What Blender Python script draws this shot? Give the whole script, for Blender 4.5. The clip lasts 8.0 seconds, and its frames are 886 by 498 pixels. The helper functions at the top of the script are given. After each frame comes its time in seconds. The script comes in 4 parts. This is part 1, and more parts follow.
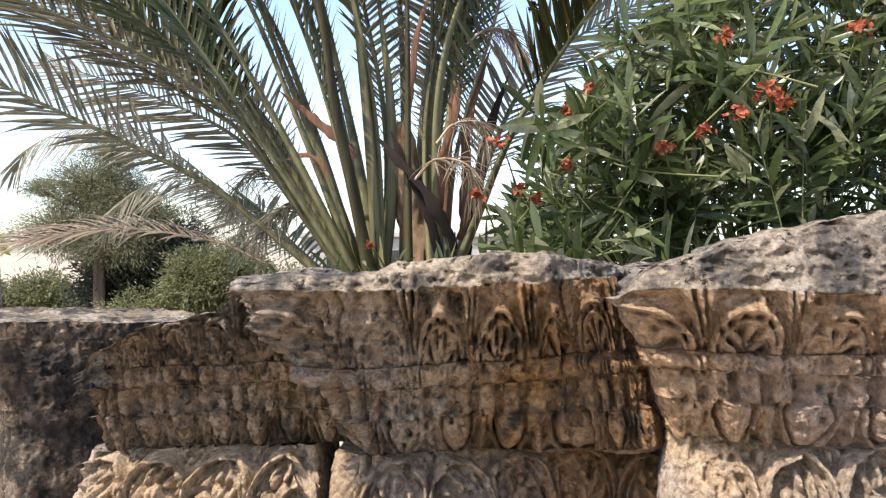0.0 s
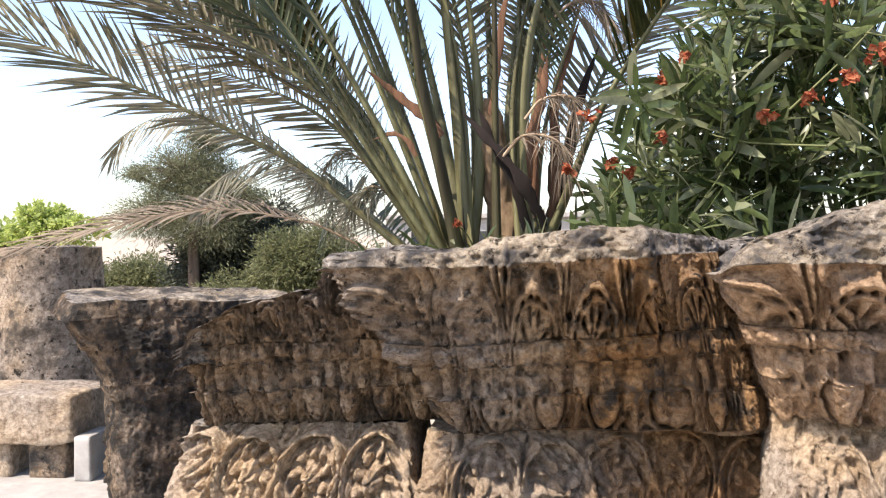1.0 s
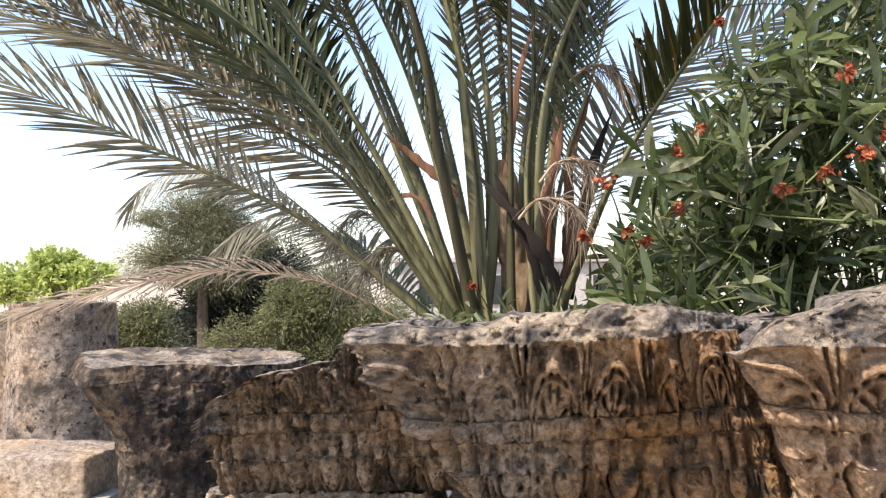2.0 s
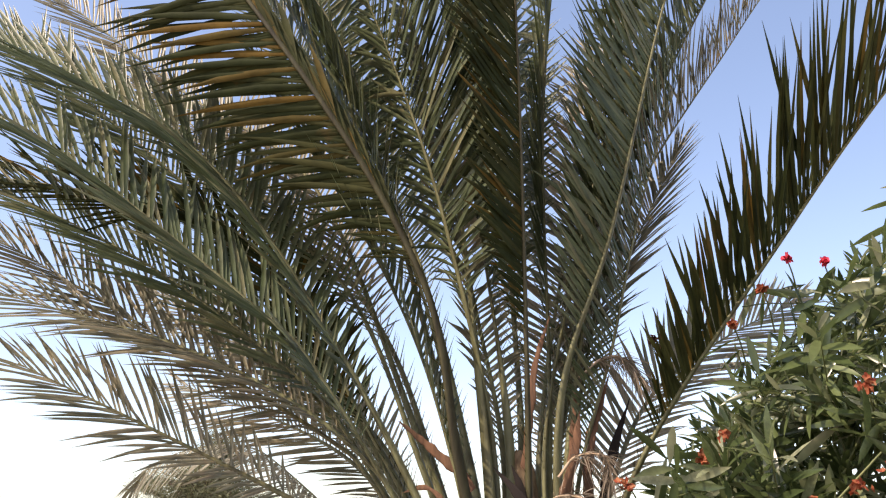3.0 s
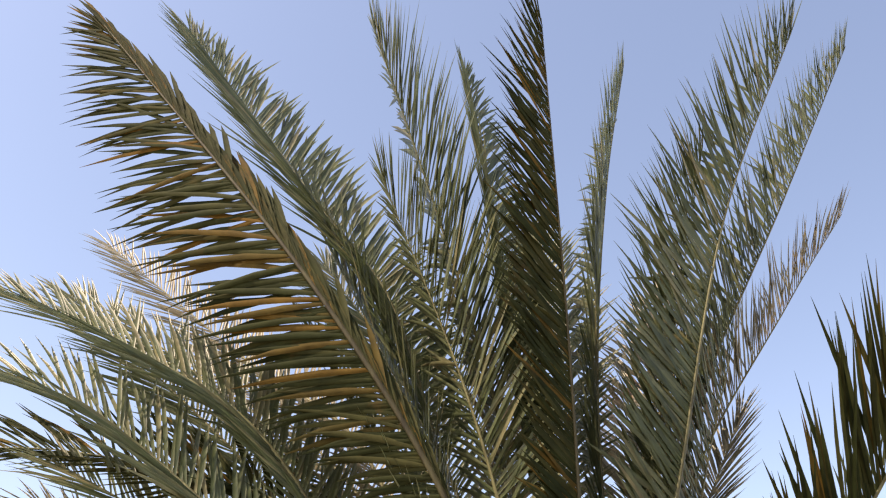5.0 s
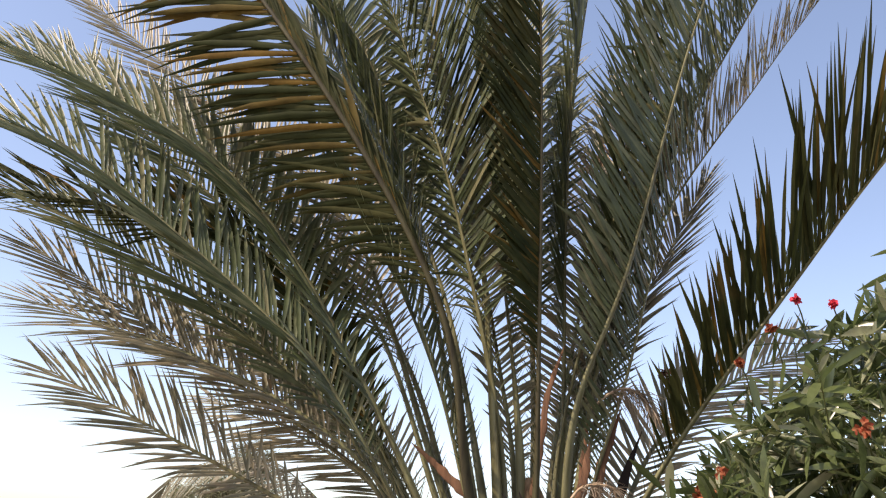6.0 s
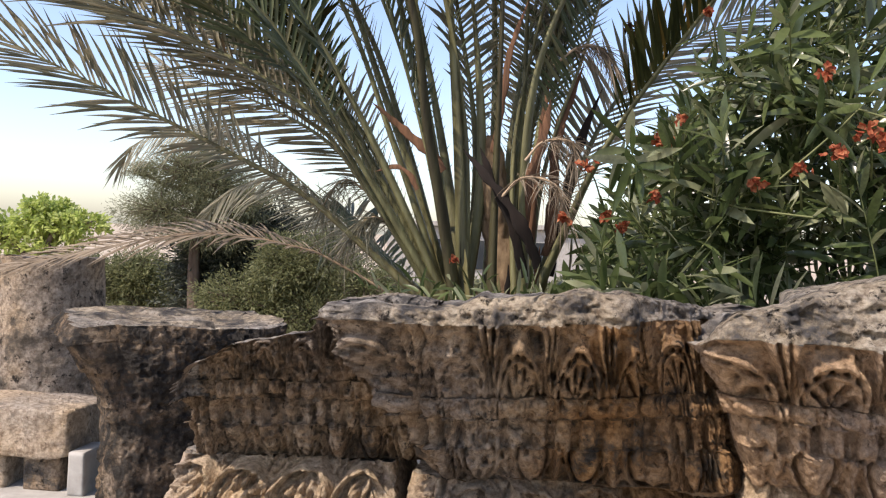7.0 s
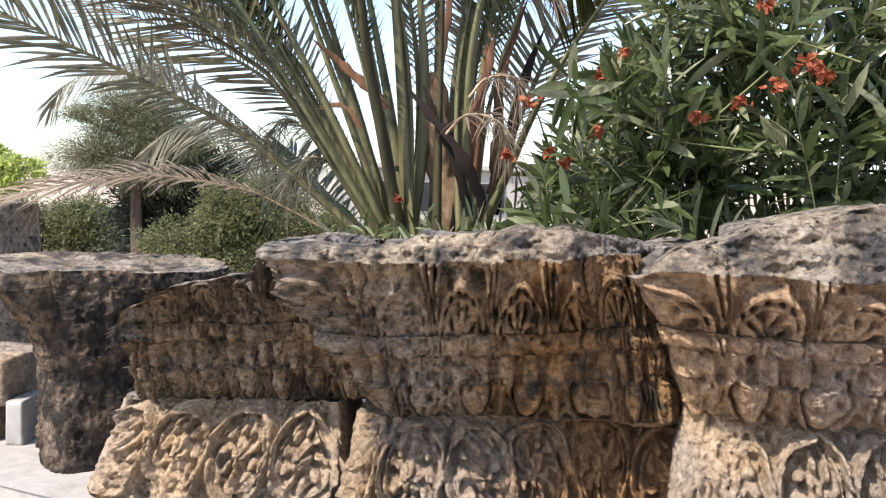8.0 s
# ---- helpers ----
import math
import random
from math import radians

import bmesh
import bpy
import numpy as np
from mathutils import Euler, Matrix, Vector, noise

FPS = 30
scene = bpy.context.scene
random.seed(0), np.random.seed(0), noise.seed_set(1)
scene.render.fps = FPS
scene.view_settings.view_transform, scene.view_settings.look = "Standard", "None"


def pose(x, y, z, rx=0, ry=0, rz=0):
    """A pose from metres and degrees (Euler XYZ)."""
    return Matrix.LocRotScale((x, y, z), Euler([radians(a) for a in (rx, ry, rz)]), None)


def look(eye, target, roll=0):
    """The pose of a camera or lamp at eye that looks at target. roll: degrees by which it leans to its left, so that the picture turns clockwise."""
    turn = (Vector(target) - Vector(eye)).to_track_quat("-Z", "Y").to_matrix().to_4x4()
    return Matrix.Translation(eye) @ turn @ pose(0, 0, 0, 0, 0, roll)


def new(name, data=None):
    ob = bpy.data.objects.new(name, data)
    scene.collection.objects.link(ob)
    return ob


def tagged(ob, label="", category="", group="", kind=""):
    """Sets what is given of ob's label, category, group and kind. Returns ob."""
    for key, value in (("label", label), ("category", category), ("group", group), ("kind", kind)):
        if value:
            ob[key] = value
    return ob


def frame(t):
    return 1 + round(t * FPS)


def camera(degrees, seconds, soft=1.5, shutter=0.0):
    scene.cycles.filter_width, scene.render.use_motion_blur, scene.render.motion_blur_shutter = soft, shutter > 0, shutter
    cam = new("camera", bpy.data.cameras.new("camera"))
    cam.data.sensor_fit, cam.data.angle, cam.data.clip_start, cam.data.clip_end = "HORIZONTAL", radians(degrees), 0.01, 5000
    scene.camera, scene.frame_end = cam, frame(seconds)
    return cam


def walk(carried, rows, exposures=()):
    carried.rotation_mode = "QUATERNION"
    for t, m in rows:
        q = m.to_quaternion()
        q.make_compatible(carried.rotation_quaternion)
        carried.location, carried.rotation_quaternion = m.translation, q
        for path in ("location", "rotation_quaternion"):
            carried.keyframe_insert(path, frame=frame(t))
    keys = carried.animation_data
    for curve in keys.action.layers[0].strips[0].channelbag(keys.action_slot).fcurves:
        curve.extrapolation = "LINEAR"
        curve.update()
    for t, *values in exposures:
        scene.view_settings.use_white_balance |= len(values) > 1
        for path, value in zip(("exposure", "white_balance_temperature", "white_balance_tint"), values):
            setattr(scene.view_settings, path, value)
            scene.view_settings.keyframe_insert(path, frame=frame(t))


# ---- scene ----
cam = camera(54.4, 8.0, soft=1.2)
PATH = [
    (0, (0.016, 0.057, 1.541), (0.003, 2.057, 1.548), -0.1),
    (0.5, (-0.027, 0.099, 1.523), (-0.168, 2.094, 1.517), -1.3),
    (1, (-0.008, 0.096, 1.526), (-0.215, 2.085, 1.491), -0.6),
    (1.2, (-0.008, 0.092, 1.536), (-0.23, 2.079, 1.507), -0.1),
    (2.3, (-0.053, 0.074, 1.661), (-0.275, 2.054, 1.844), -0.3),
    (2.5, (-0.054, 0.071, 1.686), (-0.275, 2.035, 1.994), -0.3),
    (3, (-0.089, 0.036, 1.768), (-0.316, 1.916, 2.411), 0.7),
    (3.5, (-0.098, 0.004, 1.866), (-0.367, 1.779, 2.748), 0.9),
    (4, (-0.122, 0.013, 1.878), (-0.424, 1.68, 2.94), 1.0),
    (4.2, (-0.121, 0.016, 1.87), (-0.433, 1.642, 2.991), 1.0),
    (4.75, (-0.06, 0.0, 1.89), (-0.395, 1.6, 3.04), 2.2),
    (5.3, (0.007, -0.021, 1.899), (-0.342, 1.625, 2.981), 3.5),
    (5.5, (0.038, -0.035, 1.895), (-0.316, 1.658, 2.899), 4.0),
    (6, (0.047, -0.054, 1.76), (-0.281, 1.795, 2.448), 3.9),
    (6.5, (0.013, -0.004, 1.724), (-0.26, 1.952, 2.04), 3.3),
    (7, (0.016, 0.015, 1.677), (-0.192, 2.004, 1.648), 2.4),
    (7.5, (0.019, 0.048, 1.667), (-0.133, 2.037, 1.518), 1.5),
    (8, (0.042, 0.051, 1.662), (-0.047, 2.043, 1.504), 1.7),
]
EXPOSURES = [(0.0, 0.58, 6750, 15), (1.2, 0.62, 6850, 16), (2.5, 0.5, 7000, 18), (3.0, 0.34, 7500, 20), (4.0, 0.58, 8300, 20), (5.5, 0.36, 8000, 20), (6.0, 0.2, 7600, 20), (6.5, 0.08, 7150, 19), (7.1, 0.1, 6900, 16), (7.5, 0.26, 6700, 14), (8.0, 0.5, 6600, 14)]
walk(cam, [(t, look(eye, target, roll)) for t, eye, target, roll in PATH], EXPOSURES)

# ---------- light ----------
SUN = Vector((-0.44, -0.415, 0.80)).normalized()
world = bpy.data.worlds.new("sky")
scene.world = world
world.use_nodes = True
wn = world.node_tree.nodes
sky = wn.new("ShaderNodeTexSky")
sky.sky_type = "NISHITA"
sky.sun_disc = False
sky.sun_elevation = math.asin(SUN.z)
sky.sun_rotation = math.atan2(SUN.x, SUN.y)
sky.dust_density = 1.2
sky.air_density = 0.95
sky.ozone_density = 1.8
world.node_tree.links.new(sky.outputs[0], wn["Background"].inputs[0])
wn["Background"].inputs[1].default_value = 0.25
sun = new("sun", bpy.data.lights.new("sun", "SUN"))
sun.data.energy = 5.2
sun.data.angle = radians(0.55)
sun.data.color = (1.0, 0.93, 0.82)
sun.matrix_world = look(SUN * 30, (0, 0, 0))


# ---------- materials ----------
def material(name, rough=0.8, spec=0.3):
    m = bpy.data.materials.new(name)
    m.use_nodes = True
    nt = m.node_tree
    b = nt.nodes["Principled BSDF"]
    b.inputs["Roughness"].default_value = rough
    b.inputs["Specular IOR Level"].default_value = spec
    return m, nt, b


def node(nt, kind, **values):
    n = nt.nodes.new(kind)
    for key, value in values.items():
        n.inputs[key.replace("_", " ")].default_value = value
    return n


def coords(nt):
    return nt.nodes.new("ShaderNodeTexCoord").outputs["Object"]


def noise_of(nt, at, scale, detail=6.0, rough=0.6):
    n = node(nt, "ShaderNodeTexNoise", Scale=scale, Detail=detail, Roughness=rough)
    nt.links.new(at, n.inputs["Vector"])
    return n.outputs["Fac"]


def ramp(nt, fac, stops):
    n = nt.nodes.new("ShaderNodeValToRGB")
    while len(n.color_ramp.elements) < len(stops):
        n.color_ramp.elements.new(0.5)
    for e, (p, c) in zip(n.color_ramp.elements, stops):
        e.position, e.color = p, (*c, 1.0) if len(c) == 3 else c
    nt.links.new(fac, n.inputs["Fac"])
    return n.outputs["Color"]


def mix(nt, fac, a, b, how="MIX"):
    n = nt.nodes.new("ShaderNodeMix")
    n.data_type, n.blend_type = "RGBA", how
    for socket, value in ((n.inputs[0], fac), (n.inputs[6], a), (n.inputs[7], b)):
        if isinstance(value, bpy.types.NodeSocket):
            nt.links.new(value, socket)
        else:
            socket.default_value = value if isinstance(value, float) else (*value, 1.0)
    return n.outputs[2]


def bump(nt, b, height, strength, distance):
    n = node(nt, "ShaderNodeBump", Strength=strength, Distance=distance)
    nt.links.new(height, n.inputs["Height"])
    nt.links.new(n.outputs[0], b.inputs["Normal"])


def limestone(name, pale, warm, crust, crust_from, crust_to, dark=(0.035, 0.03, 0.026), spots=0.62, rust=None):
    """Weathered limestone: warm ochre and pale patches, grey-black lichen crust, pits."""
    m, nt, b = material(name, 0.92, 0.15)
    at = coords(nt)
    base = ramp(nt, noise_of(nt, at, 5.0, 5.0), [(0.36, warm), (0.62, pale)])
    region = ramp(nt, noise_of(nt, at, 1.9, 3.0, 0.5), [(0.42, (0.86, 0.87, 0.9)), (0.6, (1.08, 0.98, 0.82))])
    base = mix(nt, 1.0, base, region, "MULTIPLY")
    if rust:
        # iron staining that sets in along the block
        part_x = nt.nodes.new("ShaderNodeSeparateXYZ")
        nt.links.new(at, part_x.inputs[0])
        reach = nt.nodes.new("ShaderNodeMath")
        reach.operation = "MULTIPLY_ADD"
        nt.links.new(noise_of(nt, at, 4.0, 5.0, 0.65), reach.inputs[0])
        reach.inputs[1].default_value = 0.9
        nt.links.new(part_x.outputs[0], reach.inputs[2])
        where = ramp(nt, reach.outputs[0], [(rust[1], (0, 0, 0)), (rust[2], (1, 1, 1))])
        base = mix(nt, where, base, mix(nt, 1.0, base, rust[0], "MULTIPLY"))
    fine = ramp(nt, noise_of(nt, at, 38.0, 7.0, 0.75), [(0.36, (0.45, 0.40, 0.36)), (0.60, (1.18, 1.17, 1.15))])
    base = mix(nt, 1.0, base, fine, "MULTIPLY")
    patch = ramp(nt, noise_of(nt, at, 7.5, 8.0, 0.72), [(crust_from, (0, 0, 0)), (crust_to, (1, 1, 1))])
    grain = ramp(nt, noise_of(nt, at, 60.0, 4.0, 0.7), [(0.35, (0.4, 0.4, 0.4)), (0.65, (1.5, 1.5, 1.5))])
    lichen = mix(nt, 1.0, crust, grain, "MULTIPLY")
    col = mix(nt, patch, base, lichen)
    spot = ramp(nt, noise_of(nt, at, 22.0, 6.0, 0.75), [(spots, (0, 0, 0)), (spots + 0.08, (1, 1, 1))])
    col = mix(nt, spot, col, dark)
    nt.links.new(col, b.inputs["Base Color"])
    fold = nt.nodes.new("ShaderNodeMath")
    fold.operation = "MULTIPLY_ADD"
    nt.links.new(noise_of(nt, at, 70.0, 8.0, 0.8), fold.inputs[0])
    fold.inputs[1].default_value = 0.45
    nt.links.new(noise_of(nt, at, 20.0, 5.0, 0.65), fold.inputs[2])
    bump(nt, b, fold.outputs[0], 1.0, 0.042)
    return m


M_STONE = limestone("carved limestone", (0.41, 0.34, 0.27), (0.345, 0.255, 0.175), (0.09, 0.08, 0.07), 0.48, 0.58, spots=0.56)
M_TAN = limestone("tan limestone stained with iron", (0.44, 0.375, 0.31), (0.34, 0.265, 0.195), (0.085, 0.068, 0.052), 0.52, 0.62, spots=0.57, rust=((0.98, 0.79, 0.58), 0.42, 0.72))
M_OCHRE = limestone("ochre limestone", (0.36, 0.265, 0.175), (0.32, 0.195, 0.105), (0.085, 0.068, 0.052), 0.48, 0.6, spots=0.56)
M_PALE = limestone("pale limestone", (0.62, 0.53, 0.43), (0.54, 0.44, 0.335), (0.20, 0.17, 0.145), 0.54, 0.67, spots=0.62)
M_FRIEZE = limestone("pale limestone stained with iron", (0.56, 0.47, 0.37), (0.48, 0.38, 0.28), (0.15, 0.12, 0.095), 0.54, 0.67, spots=0.60, rust=((0.85, 0.62, 0.4), 0.5, 0.75))
M_TOP = limestone("grey weathered limestone", (0.52, 0.49, 0.445), (0.36, 0.335, 0.305), (0.085, 0.08, 0.078), 0.46, 0.60, spots=0.56)
M_ROSE = limestone("rosy pale limestone", (0.54, 0.43, 0.345), (0.48, 0.36, 0.27), (0.17, 0.14, 0.12), 0.57, 0.70, spots=0.62)
M_DARK = limestone("lichen-blackened limestone", (0.33, 0.265, 0.20), (0.22, 0.165, 0.12), (0.048, 0.043, 0.038), 0.40, 0.53, spots=0.55)
M_COLUMN = limestone("grey column limestone", (0.50, 0.43, 0.36), (0.36, 0.30, 0.24), (0.10, 0.085, 0.07), 0.50, 0.62, spots=0.55)


def concrete_material():
    m, nt, b = material("pale concrete", 0.85)
    at = coords(nt)
    nt.links.new(ramp(nt, noise_of(nt, at, 9.0, 8.0, 0.7), [(0.3, (0.27, 0.255, 0.235)), (0.7, (0.42, 0.405, 0.38))]), b.inputs["Base Color"])
    bump(nt, b, noise_of(nt, at, 90.0), 0.3, 0.004)
    return m


M_CONCRETE = concrete_material()


def soil_material():
    m, nt, b = material("pale trodden gravel soil", 0.95, 0.1)
    at = coords(nt)
    big = ramp(nt, noise_of(nt, at, 0.5, 6.0), [(0.35, (0.40, 0.33, 0.25)), (0.65, (0.54, 0.46, 0.37))])
    fine = ramp(nt, noise_of(nt, at, 25.0, 8.0, 0.7), [(0.3, (0.6, 0.6, 0.6)), (0.7, (1.2, 1.2, 1.2))])
    nt.links.new(mix(nt, 1.0, big, fine, "MULTIPLY"), b.inputs["Base Color"])
    bump(nt, b, noise_of(nt, at, 40.0), 0.6, 0.02)
    return m


M_SOIL = soil_material()


def foliage(name, stops, rough=0.45, spec=0.4, through_it=0.25, patch=None):
    """Leaves: a hue for each leaf, paler streaks, light that passes through the blade."""
    m, nt, b = material(name, rough, spec)
    at = coords(nt)
    geo = nt.nodes.new("ShaderNodeNewGeometry")
    info = nt.nodes.new("ShaderNodeObjectInfo")
    both = nt.nodes.new("ShaderNodeMath")
    both.operation = "ADD"
    nt.links.new(geo.outputs["Random Per Island"], both.inputs[0])
    nt.links.new(info.outputs["Random"], both.inputs[1])
    part_of = nt.nodes.new("ShaderNodeMath")
    part_of.operation = "FRACT"
    nt.links.new(both.outputs[0], part_of.inputs[0])
    col = ramp(nt, part_of.outputs[0], stops)
    tone = ramp(nt, noise_of(nt, at, 9.0, 4.0), [(0.3, (0.7, 0.7, 0.7)), (0.7, (1.25, 1.25, 1.2))])
    col = mix(nt, 1.0, col, tone, "MULTIPLY")
    if patch:
        where = ramp(nt, noise_of(nt, at, 2.4, 5.0, 0.65), [(patch[1], (0, 0, 0)), (patch[1] + 0.12, (1, 1, 1))])
        col = mix(nt, where, col, patch[0])
    nt.links.new(col, b.inputs["Base Color"])
    tr = nt.nodes.new("ShaderNodeBsdfTranslucent")
    nt.links.new(col, tr.inputs["Color"])
    ms = nt.nodes.new("ShaderNodeMixShader")
    ms.inputs[0].default_value = through_it
    nt.links.new(b.outputs[0], ms.inputs[1])
    nt.links.new(tr.outputs[0], ms.inputs[2])
    nt.links.new(ms.outputs[0], nt.nodes["Material Output"].inputs["Surface"])
    return m


M_LEAFLET = foliage("green palm leaflet", [(0.0, (0.078, 0.100, 0.048)), (0.5, (0.112, 0.135, 0.068)), (0.85, (0.165, 0.182, 0.10)), (1.0, (0.24, 0.218, 0.118))], 0.4, 0.5, 0.36)
# browning hues, darkened further to paint in the shade of frond undersides
M_LEAFLET_OLD_SHADE = foliage("browning palm leaflet, shade in its colour", [(0.0, (0.026, 0.034, 0.012)), (0.5, (0.040, 0.046, 0.017)), (0.85, (0.056, 0.056, 0.020)), (1.0, (0.15, 0.088, 0.02))], 0.75, 0.12, 0.34, ((0.085, 0.056, 0.02), 0.6))
M_LEAFLET_DRY = foliage("dry palm leaflet", [(0.0, (0.17, 0.13, 0.095)), (0.5, (0.25, 0.20, 0.15)), (1.0, (0.33, 0.27, 0.21))], 0.75, 0.15, 0.25)
M_LEAFLET_GREY = foliage("grey-green palm leaflet", [(0.0, (0.145, 0.141, 0.093)), (0.5, (0.198, 0.184, 0.122)), (1.0, (0.290, 0.245, 0.163))], 0.42, 0.5, 0.3, ((0.264, 0.177, 0.105), 0.58))
M_LEAFLET_PALE = foliage("pale palm leaflet", [(0.0, (0.20, 0.20, 0.15)), (0.5, (0.28, 0.27, 0.20)), (1.0, (0.38, 0.35, 0.27))], 0.5, 0.4, 0.35)
M_OLEANDER = foliage("oleander leaf", [(0.0, (0.044, 0.066, 0.026)), (0.4, (0.086, 0.118, 0.044)), (0.72, (0.138, 0.175, 0.07)), (0.86, (0.27, 0.29, 0.175)), (1.0, (0.33, 0.35, 0.225))], 0.26, 0.6, 0.4)
M_PINE = foliage("pine needles", [(0.0, (0.12, 0.135, 0.08)), (0.5, (0.18, 0.19, 0.11)), (1.0, (0.26, 0.26, 0.155))], 0.6, 0.3, 0.35)
M_DARKLEAF = foliage("dark tree leaf", [(0.0, (0.035, 0.045, 0.035)), (0.6, (0.06, 0.07, 0.05)), (1.0, (0.10, 0.11, 0.08))], 0.5, 0.4, 0.15)
M_BRIGHT = foliage("bright green leaf", [(0.0, (0.30, 0.38, 0.10)), (0.5, (0.42, 0.50, 0.15)), (1.0, (0.52, 0.58, 0.22))], 0.45, 0.4, 0.5)
M_BUSH = foliage("olive green leaf", [(0.0, (0.11, 0.125, 0.06)), (0.5, (0.17, 0.185, 0.09)), (1.0, (0.25, 0.26, 0.135))], 0.5, 0.35, 0.45)
M_PETAL = foliage("orange red petal", [(0.0, (0.22, 0.045, 0.026)), (0.5, (0.36, 0.09, 0.045)), (1.0, (0.44, 0.19, 0.10))], 0.7, 0.15, 0.35)
M_WITHERED = foliage("withered dark petal", [(0.0, (0.03, 0.015, 0.012)), (1.0, (0.09, 0.04, 0.03))], 0.8, 0.1, 0.1)
M_PINK = foliage("pink red petal", [(0.0, (0.58, 0.03, 0.07)), (1.0, (0.75, 0.09, 0.13))], 0.6, 0.2, 0.35)


def stalk(name, low, high, rough=0.5, scale=14.0, stretch=0.12):
    m, nt, b = material(name, rough, 0.35)
    at = coords(nt)
    mp = nt.nodes.new("ShaderNodeMapping")
    mp.inputs["Scale"].default_value = (1.0, 1.0, stretch)
    nt.links.new(at, mp.inputs["Vector"])
    nt.links.new(ramp(nt, noise_of(nt, mp.outputs[0], scale, 7.0, 0.65), [(0.32, low), (0.66, high)]), b.inputs["Base Color"])
    bump(nt, b, noise_of(nt, mp.outputs[0], scale * 4, 6.0), 0.35, 0.006)
    return m


M_RACHIS = stalk("green palm stalk", (0.065, 0.058, 0.026), (0.20, 0.195, 0.095), 0.5, 18.0, 0.1)
M_RACHIS_OLD = stalk("brown-green palm stalk", (0.085, 0.066, 0.03), (0.20, 0.185, 0.085), 0.5, 18.0, 0.1)
# copy of the brown-green stalk with underside shade put into its colour
M_RACHIS_SHADE = stalk("olive palm stalk, shade in its colour", (0.028, 0.022, 0.011), (0.075, 0.068, 0.03), 0.6, 18.0, 0.1)
M_RACHIS_DRY = stalk("dry palm stalk", (0.20, 0.12, 0.065), (0.33, 0.24, 0.15), 0.8)
M_SHEATH = stalk("russet leaf sheath", (0.06, 0.032, 0.018), (0.20, 0.10, 0.055), 0.85, 30.0)
M_SHEATH_DARK = stalk("blackened dead sheath", (0.007, 0.005, 0.004), (0.02, 0.013, 0.010), 0.95)
M_HEART = stalk("tan palm heart", (0.10, 0.06, 0.034), (0.27, 0.19, 0.11), 0.9, 26.0, 0.4)
M_FIBRE = stalk("tan palm fibre", (0.30, 0.21, 0.13), (0.48, 0.37, 0.26), 0.9, 30.0)
M_BARK = stalk("grey brown bark", (0.07, 0.05, 0.038), (0.17, 0.13, 0.10), 0.9, 9.0)
M_TWIG = stalk("green twig", (0.07, 0.09, 0.03), (0.15, 0.16, 0.06), 0.6)
M_WALL = concrete_material()


# ---------- mesh helpers ----------
RNG = np.random.default_rng(7)


def lattice(p, seed):
    """Smooth value noise in [-1, 1] at the points p."""
    q = np.floor(p).astype(np.int64)
    f = p - q
    f = f * f * (3 - 2 * f)
    total = np.zeros(len(p))
    for dx in (0, 1):
        for dy in (0, 1):
            for dz in (0, 1):
                h = (q[:, 0] + dx) * 73856093 ^ (q[:, 1] + dy) * 19349663 ^ (q[:, 2] + dz) * 83492791 ^ seed * 2654435761
                h = (h ^ (h >> 13)) * 1274126177 & 0x7FFFFFFF
                w = (f[:, 0] if dx else 1 - f[:, 0]) * (f[:, 1] if dy else 1 - f[:, 1]) * (f[:, 2] if dz else 1 - f[:, 2])
                total += w * ((h ^ (h >> 16)) % 65536 / 32768.0 - 1)
    return total


def rough(p, scale, octaves=4, seed=1):
    total, gain = np.zeros(len(p)), 1.0
    for k in range(octaves):
        total += gain * lattice(p * scale * 2.03 ** k + 17.3 * k, seed + k)
        gain *= 0.52
    return total


def mesh_of(name, verts, faces, mat, smooth=True):
    me = bpy.data.meshes.new(name)
    me.from_pydata([tuple(v) for v in np.asarray(verts, float).tolist()], [], [tuple(f) for f in np.asarray(faces, int).tolist()])
    me.materials.append(mat)
    me.shade_smooth() if smooth else me.shade_flat()
    me.validate()
    return me


def part_mesh(name, verts, faces, mat, parent=None, label="", smooth=True):
    ob = new(name, mesh_of(name, verts, faces, mat, smooth))
    ob.parent = parent
    return tagged(ob, label)


def part(name, bm, mat, parent=None, label="", smooth=False):
    me = bpy.data.meshes.new(name)
    bm.to_mesh(me)
    bm.free()
    me.materials.append(mat)
    me.shade_smooth() if smooth else me.shade_flat()
    ob = new(name, me)
    ob.parent = parent
    return tagged(ob, label)


def thing(name, label, category, group="", kind="", at=(0, 0, 0)):
    ob = new(name)
    ob.location = at
    ob.empty_display_size = 0.1
    return tagged(ob, label, category, group, kind)


def grid_faces(rows, cols, start=0):
    i = np.arange(rows - 1)[:, None] * cols + np.arange(cols - 1)[None, :]
    i = i.ravel() + start
    return np.stack([i, i + 1, i + cols + 1, i + cols], 1)


def spline(points, n):
    """A smooth curve through the points."""
    p = np.asarray(points, float)
    p = np.vstack([2 * p[0] - p[1], p, 2 * p[-1] - p[-2]])
    seg = len(p) - 3
    t = np.linspace(0, seg - 1e-9, n)
    k = t.astype(int)
    f = (t - k)[:, None]
    a, b, c, d = p[k], p[k + 1], p[k + 2], p[k + 3]
    return 0.5 * (2 * b + (c - a) * f + (2 * a - 5 * b + 4 * c - d) * f * f + (3 * b - a - 3 * c + d) * f ** 3)


def unit(v):
    return v / np.maximum(np.linalg.norm(v, axis=-1, keepdims=True), 1e-9)


